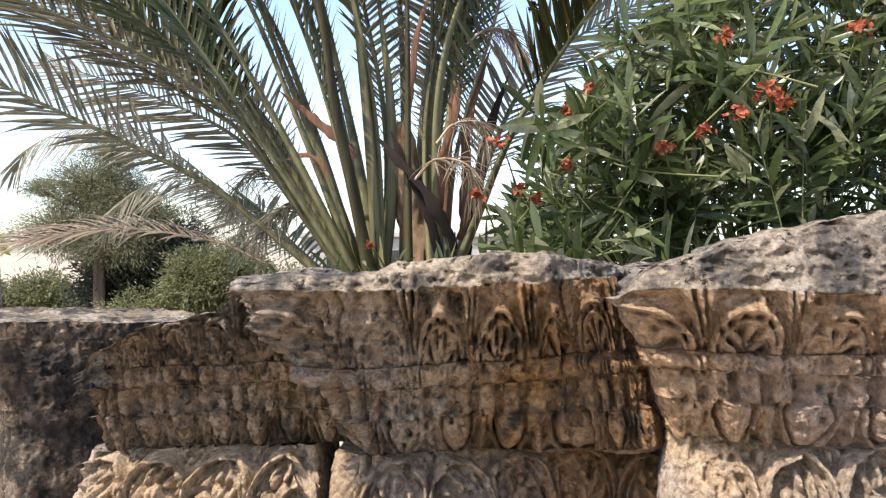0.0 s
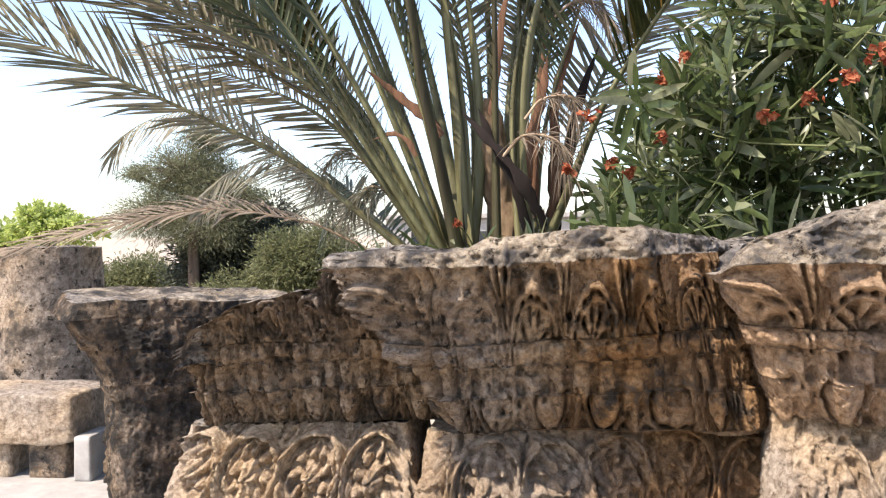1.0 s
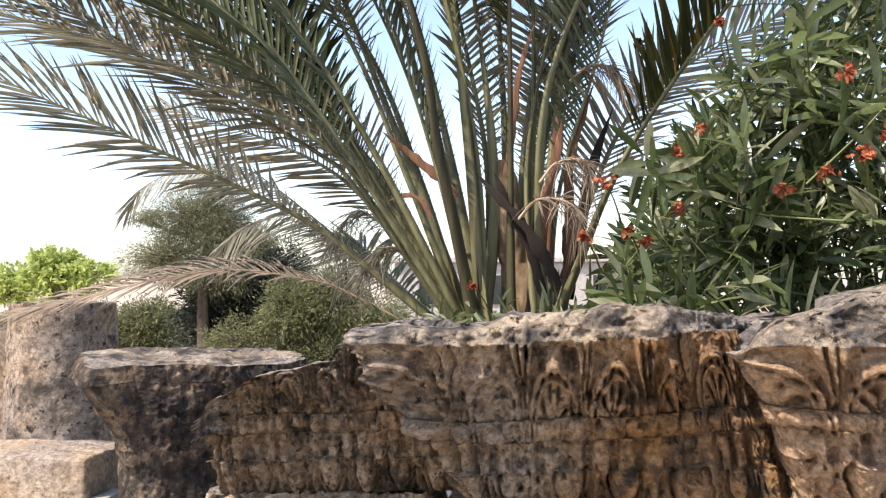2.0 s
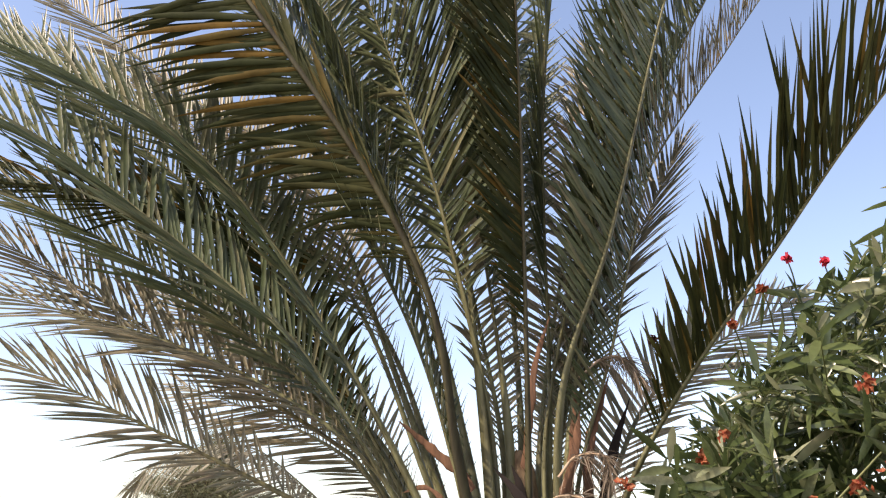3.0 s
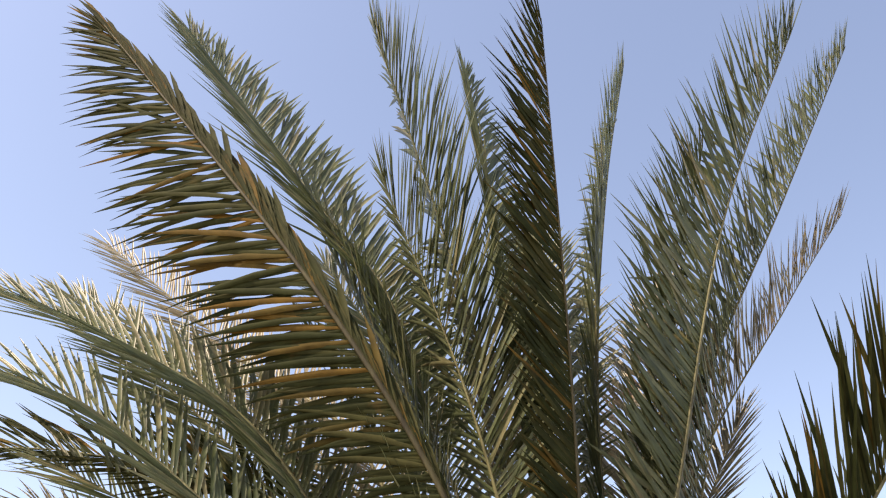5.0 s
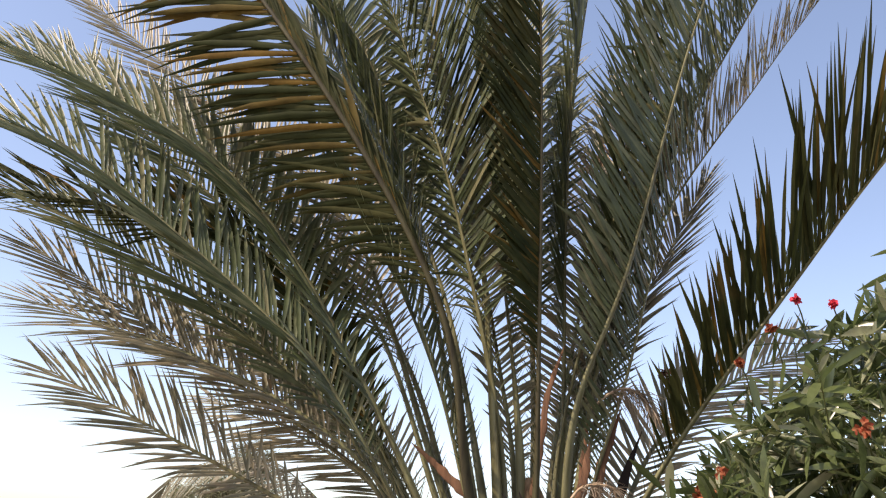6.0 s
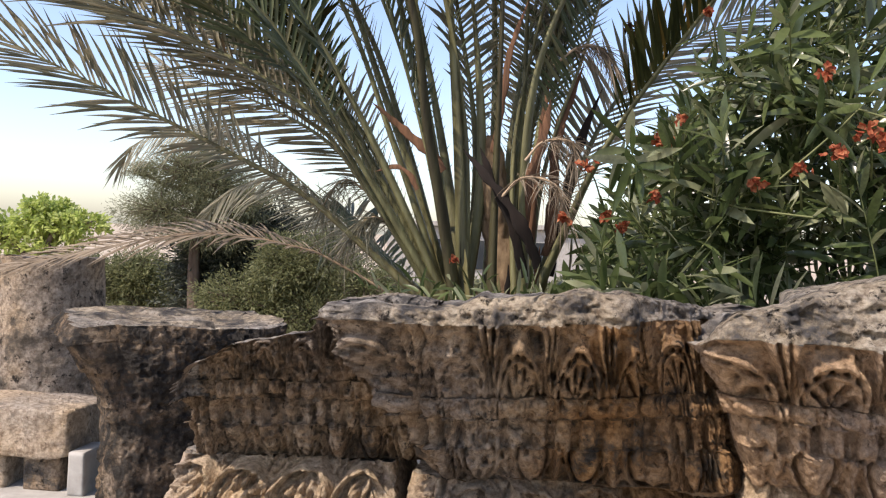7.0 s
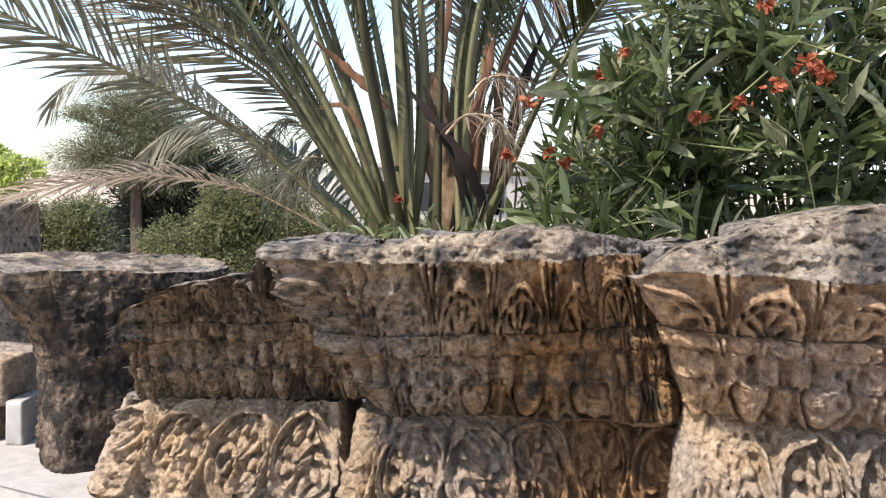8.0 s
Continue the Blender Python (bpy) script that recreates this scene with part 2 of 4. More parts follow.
def tube(curve, radii, sides=7, flat=1.0, side=None):
    """A tapered tube along the curve; flat squeezes it across 'side'."""
    c = np.asarray(curve, float)
    t = unit(np.gradient(c, axis=0))
    ref = np.tile([0.0, 0.0, 1.0], (len(c), 1)) if side is None else side
    ref = np.where((np.abs(np.sum(ref * t, 1)) > 0.97)[:, None], np.array([[1.0, 0, 0]]), ref)
    a = unit(np.cross(t, ref))
    b = np.cross(a, t)
    ang = np.linspace(0, 2 * math.pi, sides, endpoint=False)
    r = np.asarray(radii)[:, None, None]
    v = c[:, None] + r * (np.cos(ang)[None, :, None] * a[:, None] + flat * np.sin(ang)[None, :, None] * b[:, None])
    n = len(c)
    i, j = np.meshgrid(np.arange(n - 1), np.arange(sides), indexing="ij")
    k = (j + 1) % sides
    f = np.stack([i * sides + j, i * sides + k, (i + 1) * sides + k, (i + 1) * sides + j], -1).reshape(-1, 4)
    return v.reshape(-1, 3), f


def blades(base, way, flat_to, length, width, droop=0.0, segs=3, fold=0.0, shape=(0.75, 1.0, 0.7, 0.06)):
    """Many leaves at once: strips with a folded midrib that taper to a point and bend down."""
    n = len(base)
    way, length, width = unit(way), np.broadcast_to(length, n), np.broadcast_to(width, n)
    droop = np.broadcast_to(droop, n)
    side = unit(np.cross(way, flat_to))
    up = np.cross(side, way)
    ts = np.linspace(0, 1, segs + 1)
    ws = np.interp(ts, np.linspace(0, 1, len(shape)), shape)
    verts = np.zeros((n, segs + 1, 3, 3))
    for k, (t, w) in enumerate(zip(ts, ws)):
        mid = base + way * (length * t)[:, None] - np.array([0, 0, 1.0]) * (droop * length * t * t)[:, None]
        half = side * (width * w * 0.5)[:, None]
        lift = up * (width * w * 0.5 * fold)[:, None]
        verts[:, k, 0], verts[:, k, 1], verts[:, k, 2] = mid - half + lift, mid, mid + half + lift
    one = grid_faces(segs + 1, 3)
    faces = (one[None] + (np.arange(n) * 3 * (segs + 1))[:, None, None]).reshape(-1, 4)
    return verts.reshape(-1, 3), faces


def join(pieces):
    vs, fs, k = [], [], 0
    for v, f in pieces:
        vs.append(np.asarray(v))
        fs.append(np.asarray(f) + k)
        k += len(v)
    return np.vstack(vs), np.vstack(fs)


def box(bm, lo, hi, bevel=0.0):
    m = Matrix.Translation([(a + b) / 2 for a, b in zip(lo, hi)]) @ Matrix.Diagonal([b - a for a, b in zip(lo, hi)] + [1])
    made = bmesh.ops.create_cube(bm, size=1, matrix=m)
    if bevel:
        edges = list({e for v in made["verts"] for e in v.link_edges})
        bmesh.ops.bevel(bm, geom=edges, offset=bevel, segments=2, affect="EDGES")


# ---------- setting ----------
def ground():
    xs = np.concatenate([[-2500, -400, -80], np.linspace(-20, 20, 60), [80, 400, 2500]])
    gx, gy = np.meshgrid(xs, xs + 8)
    v = np.stack([gx.ravel(), gy.ravel(), np.zeros(gx.size)], 1)
    v[:, 2] = np.where(np.hypot(v[:, 0], v[:, 1]) < 40, 0.03 * rough(v, 0.6, 3), 0) - 0.03
    tagged(part_mesh("ground", v, grid_faces(len(xs), len(xs)), M_SOIL), "pale dry gravel ground of the garden", "ground", kind="structure")


ground()
SHELF = 0.55


def stone_shelf():
    """The low concrete platform on which the carved blocks are lined up."""
    bm = bmesh.new()
    outline = [(-3.6, 3.62), (-2.2, 3.18), (-1.25, 2.82), (-0.9, 2.45), (1.9, 2.05), (1.9, 3.5), (-0.6, 3.75), (-3.4, 5.1)]
    low = [bm.verts.new((x, y, -0.05)) for x, y in outline]
    high = [bm.verts.new((x, y, SHELF)) for x, y in outline]
    bm.faces.new(high)
    for i in range(len(outline)):
        j = (i + 1) % len(outline)
        bm.faces.new((low[i], low[j], high[j], high[i]))
    bmesh.ops.bevel(bm, geom=[e for e in bm.edges if all(v.co.z > 0.5 for v in e.verts)], offset=0.012, segments=2, affect="EDGES")
    tagged(part("stone_shelf", bm, M_CONCRETE), "pale concrete platform under the carved stones", "platform", kind="structure")


stone_shelf()


# ---------- carved blocks ----------
def along(path, step, reach=0.0):
    """The plan outline of a block, rounded, at even steps: points, outward normals and lengths."""
    c = np.array(path, float)
    run = np.concatenate([[0], np.cumsum(np.linalg.norm(np.diff(c, axis=0), axis=1))])
    at = np.linspace(0, run[-1], 1500, endpoint=False)
    p = np.stack([np.interp(at, run, c[:, k]) for k in range(2)], 1)
    k = max(3, int(0.045 / (run[-1] / 1500)))
    for _ in range(2):
        p = np.mean([np.roll(p, j, 0) for j in range(-(k // 2), k // 2 + 1)], 0)
    p = np.vstack([p, p[:1]])
    gap = np.linalg.norm(np.diff(p, axis=0), axis=1)
    d = np.concatenate([[0], np.cumsum(gap)])
    way = np.unwrap(np.arctan2(*np.diff(p, axis=0).T[::-1]))
    bend = np.abs(np.gradient(way))
    pace = np.concatenate([[0], np.cumsum(gap + reach * bend)])
    n = int(pace[-1] / step)
    s = np.interp(np.linspace(0, pace[-1], n), pace, d)
    q = np.stack([np.interp(s, d, p[:, k]) for k in range(2)], 1)
    t = unit(np.gradient(q, axis=0))
    return q, np.stack([t[:, 1], -t[:, 0]], 1), s


def carved_block(name, label, path, rows, heights, relief, step=0.0046, out_side=0.3, top_limit=None, centre=(0, 3), worn=0.010, seed=3, front=None, weigh=None, carved=None, reach=0.0, lean=None, mats=None):
    """rows: (height name, outward offset, band). The block is swept along its plan path; each band is a part with its own carving."""
    q, nrm, s = along([*path, path[0]], step, reach)
    s = np.concatenate([[0], np.cumsum(np.linalg.norm(np.diff(q + 0.5 * reach * nrm, axis=0), axis=1))]) if reach else s
    facing = np.clip(-nrm[:, 1], 0, 1) ** 0.7
    weight = np.repeat((out_side + (1 - out_side) * facing)[:, None], 2, 1)
    if front is not None:
        weight = np.repeat(np.where(nrm[:, 0] < -0.45, 1.0, front)[:, None], 2, 1)
    if weigh is not None:
        weight = weigh(q[:, 0], nrm)
    show = np.clip(facing * 2.4 - 1.4, 0, 1)
    if carved is not None:
        show = np.maximum(show, carved(q[:, 0], nrm))
    zs = {k: f(q[:, 0]) for k, f in heights.items()}
    lines, bands, inner = [], [], []
    for (ha, oa, _), (hb, ob, band) in zip(rows, rows[1:]):
        gap = abs(float(np.median(zs[ha] - zs[hb]))) + abs(oa - ob)
        n = max(2, int(gap / step))
        for k in range(n):
            f = k / n
            lines.append((ha, hb, f, oa + (ob - oa) * f))
            bands.append((band, f))
    lines.append((rows[-1][0], rows[-1][0], 0.0, rows[-1][1]))
    bands.append((rows[-1][2], 1.0))
    V = np.zeros((len(lines), len(q), 3))
    for i, (ha, hb, f, o) in enumerate(lines):
        z = zs[ha] * (1 - f) + zs[hb] * f
        d = relief(bands[i][0], bands[i][1], s, q[:, 0], z) * show
        V[i, :, :2] = q + nrm * (o * weight + d[:, None])
        V[i, :, 2] = z
    if top_limit is not None:
        lim = top_limit(V[:, :, 0]) + (0.011 * rough(np.stack([V[:, :, 0].ravel(), np.zeros(V[:, :, 0].size), np.full(V[:, :, 0].size, seed)], 1), 9.0, 4, seed)).reshape(V.shape[:2])
        over = (V[:, :, 2] - lim) / 0.018
        V[:, :, 2] = lim - 0.018 * np.logaddexp(0, -np.clip(over, -60, 60)) + 0.00004 * np.arange(len(lines))[::-1, None]
        pull = np.clip(over, 0, 9)[:, :, None] * 0.006
        V[:, :, :2] -= nrm[None] * pull
    flat = V.reshape(-1, 3)
    n3 = np.repeat(nrm[None], len(lines), 0).reshape(-1, 2)
    e = worn * rough(flat, 8.0, 6, seed) - 2.2 * worn * np.clip(rough(flat, 26.0, 3, seed + 9) - 0.35, 0, 1) - 2.5 * worn * np.clip(rough(flat, 4.5, 3, seed + 14) - 0.35, 0, 1)
    e -= worn * 0.9 * np.abs(rough(flat, 30.0, 3, seed + 20))
    e *= np.repeat([1.9 if k[0] == "weathered_lip" else 1.0 for k in bands], len(q))
    flat[:, :2] += n3 * e[:, None]
    flat[:, 2] += 0.6 * worn * rough(flat, 7.0, 4, seed + 5)
    back = np.clip((flat[:, 1] - centre[1] + 0.12) / 0.3, 0, 1)
    low, high = flat[:, 2].min(), flat[:, 2].max()
    flat[:, 2] -= 0.14 * back * np.clip((flat[:, 2] - low) / (high - low), 0, 1) * (top_limit is not None)
    if lean is not None:
        flat[:, 0] += lean(flat[:, 0], flat[:, 2])
    V = flat.reshape(V.shape)
    use = {**BAND_MATERIAL, **(mats or {})}
    root = thing(name, label, "carved stone", "carved stones on the shelf", at=(float(np.mean(q[:, 0])), float(np.mean(q[:, 1])), float(V[-1, :, 2].min())))
    inv = Matrix.Translation(-root.location)
    cols = len(q)
    names = []
    for band, _ in bands:
        if band not in names:
            names.append(band)
    for band in names:
        idx = [i for i, (b, _) in enumerate(bands) if b == band]
        a, b = idx[0], min(idx[-1] + 1, len(lines) - 1)
        if b <= a:
            continue
        v = V[a:b + 1].reshape(-1, 3)
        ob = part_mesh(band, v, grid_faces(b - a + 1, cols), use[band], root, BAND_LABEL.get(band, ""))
        ob.matrix_parent_inverse = inv
    # the top, drawn in towards the middle line of the block
    for row, band, sign in ((0, "top_surface", 1), (-1, "underside", -1)):
        edge = V[row]
        mid = np.stack([np.clip(edge[:, 0], centre[0] - centre[2], centre[0] + centre[2]), np.full(cols, centre[1])], 1)
        rings = []
        for f in np.linspace(0, 1, 26 if sign > 0 else 4):
            r = edge.copy()
            r[:, :2] = edge[:, :2] * (1 - f) + mid * f
            if sign > 0 and f > 0:
                r[:, 2] = edge[:, 2] - 0.035 * f ** 0.8 + worn * (1.6 * rough(r, 6.0, 5, seed + 2) - 1.1 * np.clip(rough(r, 19.0, 3, seed + 4), 0, 1)) * min(1, f * 6) * (1 - 0.6 * f)
            rings.append(r)
        v = np.array(rings).reshape(-1, 3)
        if band == "top_surface":
            ob = part_mesh(band, v, grid_faces(len(rings), cols)[:, ::-1], use["cap"], root, "grey weathered broken top")
        else:
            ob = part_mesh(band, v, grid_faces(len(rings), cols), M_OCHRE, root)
        ob.matrix_parent_inverse = inv
    return root


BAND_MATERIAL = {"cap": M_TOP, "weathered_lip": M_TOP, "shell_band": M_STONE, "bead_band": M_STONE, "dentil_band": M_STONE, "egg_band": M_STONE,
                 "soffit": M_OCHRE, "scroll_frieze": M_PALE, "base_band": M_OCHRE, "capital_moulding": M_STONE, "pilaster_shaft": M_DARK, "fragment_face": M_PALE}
BAND_LABEL = {"weathered_lip": "grey weathered stone lip", "shell_band": "band of carved scallop shells", "bead_band": "carved bead moulding",
              "dentil_band": "row of carved dentils", "egg_band": "egg and dart moulding", "scroll_frieze": "sunlit frieze of carved acanthus scrolls"}


def bell(x):
    return np.clip(1 - x * x, 0, 1)


def edge(x, k=14.0):
    """A soft step from 0 to 1 at x = 0."""
    return 1 / (1 + np.exp(-np.clip(x * k, -40, 40)))


def motif_egg(s, f, pitch, depth=0.052):
    u = ((s / pitch) % 1.0 - 0.5) * 2
    v = (f - 0.40) * 1.75
    r = np.hypot(u / (0.52 * (1.0 - 0.22 * v)), v * 0.98)
    egg = np.sqrt(bell(r))
    groove = np.exp(-((r - 1.08) / 0.09) ** 2)
    rim = np.exp(-((r - 1.32) / 0.11) ** 2)
    dart = np.exp(-((np.abs(u) - 1.0) / 0.08) ** 2) * (v > -0.6)
    pit = edge(r - 1.5) * edge(0.86 - np.abs(u)) * edge(v + 0.2)
    return depth * (0.95 * egg - 0.75 * groove + 0.5 * rim + 0.5 * dart - 0.8 * pit)


def motif_dentil(s, f, pitch, depth=0.042):
    u = np.abs(((s / pitch) % 1.0 - 0.5) * 2)
    tooth = edge(0.6 - u, 24.0)
    return depth * (tooth * (1 - 0.35 * np.clip(f - 0.7, 0, 1)) - 0.7)


def motif_bead(s, f, pitch, depth=0.034):
    u = ((s / pitch) % 1.0 - 0.5) * 2
    v = (f - 0.5) * 2
    long_bead = np.sqrt(bell(np.hypot(u / 0.60, v * 1.1)))
    disc = np.sqrt(bell(np.hypot((np.abs(u) - 0.84) / 0.14, v * 1.1)))
    return depth * (np.maximum(long_bead, disc * 0.9) - 0.35)


def motif_shell(s, f, pitch, depth=0.050):
    """Fluted scallop arches, drilled between the flutes, with upright leaves between them."""
    u = ((s / pitch) % 1.0 - 0.5) * 2
    v = 1.02 - f
    r = np.hypot(u / 0.84, v / 0.80)
    ang = np.arctan2(v + 0.05, u)
    rim = np.exp(-((r - 0.90) / 0.075) ** 2) + 0.6 * np.exp(-((r - 0.70) / 0.05) ** 2)
    inside = edge(0.62 - r, 22.0)
    flute = np.abs(np.cos(ang * 4.5))
    drill = np.exp(-((r - 0.47) / 0.13) ** 2) * edge(0.45 - flute, 16.0) + 0.7 * np.exp(-((r - 0.80) / 0.04) ** 2) * edge(np.cos(ang * 15) - 0.1, 9.0)
    leaf_u = (np.abs(u) - 1.0) / (0.08 + 0.30 * np.clip(v, 0, 1) ** 1.4)
    leaf = edge(1 - np.abs(leaf_u), 12.0) * (0.55 + 0.45 * np.cos(leaf_u * 9)) * edge(v - 0.12, 20.0)
    ground = edge(r - 1.02, 20.0) * (1 - np.clip(leaf * 1.4, 0, 1))
    return depth * (0.75 * rim + inside * (0.55 * flute - 0.35) + 0.85 * leaf - 1.15 * drill - 0.55 * ground)


def motif_scroll(s, f, pitch, depth=0.078):
    """Rolling acanthus: rings of stem with leaves that curl in to a rosette."""
    k = np.floor(s / pitch)
    u = ((s / pitch) % 1.0 - 0.5) * 2
    v = (f - 0.5) * 2.1
    r = np.hypot(u, v)
    ang = np.arctan2(v, u * np.where(k % 2 == 0, 1, -1))
    ring = np.exp(-((r - 0.93 + 0.05 * np.sin(ang * 3)) / 0.09) ** 2)
    ring2 = np.exp(-((r - 0.74) / 0.05) ** 2) * (np.sin(ang * 0.5 + 0.6) > 0.1)
    leaves = np.exp(-((r - 0.52) / 0.17) ** 2) * (0.5 + 0.5 * np.cos(ang * 9 + r * 5))
    centre = np.sqrt(bell(r / 0.34)) * (0.72 + 0.28 * np.cos(ang * 6))
    corner = np.clip(r - 1.05, 0, 1) * (0.5 + 0.5 * np.cos(ang * 26)) * 1.6 + 0.16 * np.cos(r * 34 + ang * 3) * (r > 0.55)
    return depth * (ring + 0.5 * ring2 + 0.85 * leaves + 0.95 * centre + corner - 0.5)


def relief(band, f, s, x, z):
    """Carving of a band, wavering as if cut by hand, and worn away in patches."""
    if band not in CARVING:
        return np.zeros_like(s)
    motif, pitch = CARVING[band]
    p = np.stack([x + s * 0.3, s, z], 1)
    s = np.where(x < -0.27, s * 1.9, np.where(x < 0.56, s * 1.45, s)) if band != "scroll_frieze" else s
    s2 = s + 0.010 * rough(p, 7.0, 3, 131)
    f2 = np.clip(f + (0.04 if band == "scroll_frieze" else 0.06) * rough(p, 9.0, 3, 137), 0, 1)
    broken = np.where(x < 0.56, 0.4 * np.exp(-((x - 0.04 - 0.2 * (z - 1.2)) / 0.07) ** 2), 0) if band != "scroll_frieze" else 0.0
    kept = (1 - broken) * np.clip(1.25 - 1.6 * np.clip(rough(p, 3.1, 3, 139) - 0.1, 0, 1), 0.12, 1.1)
    chisel = 0.020 * (0.45 - np.abs(rough(p, 17.0, 3, 151))) + 0.012 * (0.4 - np.abs(rough(p, 40.0, 2, 157))) - 0.03 * edge(rough(p, 24.0, 2, 163) - 0.55, 12.0)
    return chisel + motif(s2, f2, pitch) * kept * (np.where(x < -0.27, 0.8, 1.0) if band != "scroll_frieze" else 1.0)


CARVING = {"egg_band": (motif_egg, 0.225), "dentil_band": (motif_dentil, 0.098), "bead_band": (motif_bead, 0.115), "shell_band": (motif_shell, 0.235), "scroll_frieze": (motif_scroll, 0.205)}


def slope(z, k, x0):
    return lambda x: z + k * (x - x0)


def middle_block():
    """A cornice that breaks forward: a set-back stretch with its lip broken off, a return, and an overhanging front."""
    K, X = 0.045, 0.2
    names = {"lip": 1.56, "lip_low": 1.45, "shell_low": 1.232, "bead_low": 1.165, "dentil_low": 1.066, "egg_low": 0.94, "soffit": 0.925}
    heights = {k: slope(z, K, X) for k, z in names.items()}

    def limit(x):
        return np.interp(x, [-1.3, -1.17, -1.12, -1.03, -0.93, -0.77, -0.64, -0.60, -0.40, -0.19, -0.12, -0.03, 0.2, 0.31, 0.38, 0.47, 0.62],
                         [0.95, 1.03, 1.13, 1.245, 1.285, 1.33, 1.36, 1.448, 1.484, 1.478, 1.503, 1.525, 1.53, 1.525, 1.508, 1.495, 1.47])

    rows = [("lip", 0.34, "weathered_lip"), ("lip_low", 0.37, "weathered_lip"), ("shell_low", 0.205, "shell_band"), ("shell_low", 0.22, "bead_band"),
            ("bead_low", 0.18, "bead_band"), ("bead_low", 0.135, "dentil_band"), ("dentil_low", 0.105, "dentil_band"), ("dentil_low", 0.09, "egg_band"),
            ("egg_low", 0.0, "egg_band"), ("soffit", -0.06, "soffit")]
    path = [(-0.98, 3.25), (-1.13, 3.05), (-1.13, 2.93), (-1.08, 2.92), (-0.7, 2.92), (-0.22, 2.92), (-0.22, 2.68), (0.2, 2.675), (0.36, 2.67), (0.44, 2.62), (0.52, 2.62),
            (0.60, 2.74), (0.64, 3.0), (0.64, 3.25)]

    def weigh(x, nrm):
        mitre = 1 / np.clip(np.abs(nrm).max(1), 0.72, 1) * np.interp(x, [0.3, 0.44, 0.55], [1.0, 0.4, 0.05])
        both = np.repeat(mitre[:, None], 2, 1)
        end = x < -0.96
        both[end, 0] = 0.0
        both[end, 1] = np.clip(-nrm[end, 1] * 1.25, 0, 1) / np.maximum(np.abs(nrm[end, 1]), 0.3)
        return both

    def carved(x, nrm):
        return ((x > -0.3) & (x < -0.15)).astype(float)

    carved_block("cornice_block", "carved tan limestone cornice block with broken grey top", path, rows, heights, relief, top_limit=limit, centre=(-0.25, 3.0, 0.55), seed=3, worn=0.012,
                 weigh=weigh, carved=carved, reach=0.37, lean=lambda x, z: np.clip(x - 0.2, 0, 1) * 0.62 * (1.42 - z), mats={k: M_TAN for k in ("shell_band", "bead_band", "dentil_band", "egg_band")})


middle_block()


def frieze_block(name, label, path, z_top, z_low, seed, centre, mats=None):
    heights = {"top": slope(z_top, 0.03, 0.0), "low": slope(z_low, 0.0, 0.0), "foot": lambda x: np.full_like(x, SHELF - 0.01)}
    rows = [("top", -0.08, "scroll_frieze"), ("low", 0.10, "scroll_frieze"), ("foot", 0.05, "base_band")]

    def swell(band, f, s, x, z):
        return relief(band, f, s, x, z) + (0.03 * math.sin(math.pi * min(1, f)) if band == "scroll_frieze" else 0.0)

    carved_block(name, label, path, rows, heights, swell, centre=centre, worn=0.009, seed=seed, mats=mats)


frieze_block("frieze_block", "sunlit limestone frieze block carved with acanthus scrolls", [(-1.05, 3.25), (-1.22, 3.0), (-1.20, 2.86), (-1.1, 2.82), (-0.75, 2.80), (-0.47, 2.78), (-0.39, 2.84), (-0.37, 3.25)], 0.92, 0.60, 21, (-0.78, 3.0, 0.25))
frieze_block("frieze_block", "weathered limestone frieze block carved with acanthus leaves", [(-0.36, 3.2), (-0.36, 2.72), (-0.29, 2.64), (0.0, 2.63), (0.14, 2.72), (0.45, 2.75), (0.62, 2.70), (0.70, 2.76), (0.70, 3.2)], 0.925, 0.60, 27, (0.18, 3.0, 0.25),
             {"scroll_frieze": M_FRIEZE})


def near_block():
    K, X = -0.02, 0.7
    names = {"lip": 1.66, "lip_low": 1.435, "shell_low": 1.27, "bead_low": 1.215, "dentil_low": 1.125, "egg_low": 1.005, "soffit": 0.995}
    heights = {k: slope(z, K, X) for k, z in names.items()}

    def limit(x):
        return np.interp(x, [0.45, 0.5, 0.56, 0.75, 0.9, 1.05, 1.4], [1.40, 1.46, 1.50, 1.555, 1.585, 1.625, 1.66])

    rows = [("lip", 0.16, "weathered_lip"), ("lip_low", 0.235, "weathered_lip"), ("shell_low", 0.10, "shell_band"), ("shell_low", 0.125, "bead_band"),
            ("bead_low", 0.10, "bead_band"), ("bead_low", 0.06, "dentil_band"), ("dentil_low", 0.05, "dentil_band"), ("dentil_low", 0.04, "egg_band"),
            ("egg_low", -0.04, "egg_band"), ("soffit", -0.10, "soffit")]
    path = [(0.68, 3.1), (0.60, 2.75), (0.572, 2.58), (0.578, 2.52), (0.62, 2.492), (1.0, 2.44), (1.4, 2.40), (1.72, 2.42), (1.78, 2.6), (1.78, 3.1)]
    carved_block("cornice_block", "carved pale limestone cornice block with scallop shells", path, rows, heights, relief, top_limit=limit, centre=(1.2, 2.85, 0.4), seed=41, worn=0.011, lean=lambda x, z: np.clip(1.0 - x, 0, 1) * 0.4 * (1.45 - z),
                 mats={k: M_ROSE for k in ("shell_band", "bead_band", "dentil_band", "egg_band", "soffit")})
    frieze_block("frieze_block", "bright limestone frieze block with leafy scrolls in sun", [(0.72, 3.1), (0.66, 2.75), (0.64, 2.60), (0.66, 2.51), (0.72, 2.48), (1.0, 2.44), (1.4, 2.40), (1.72, 2.42), (1.76, 2.6), (1.76, 3.1)], 0.985, 0.60, 47, (1.2, 2.85, 0.4))


near_block()


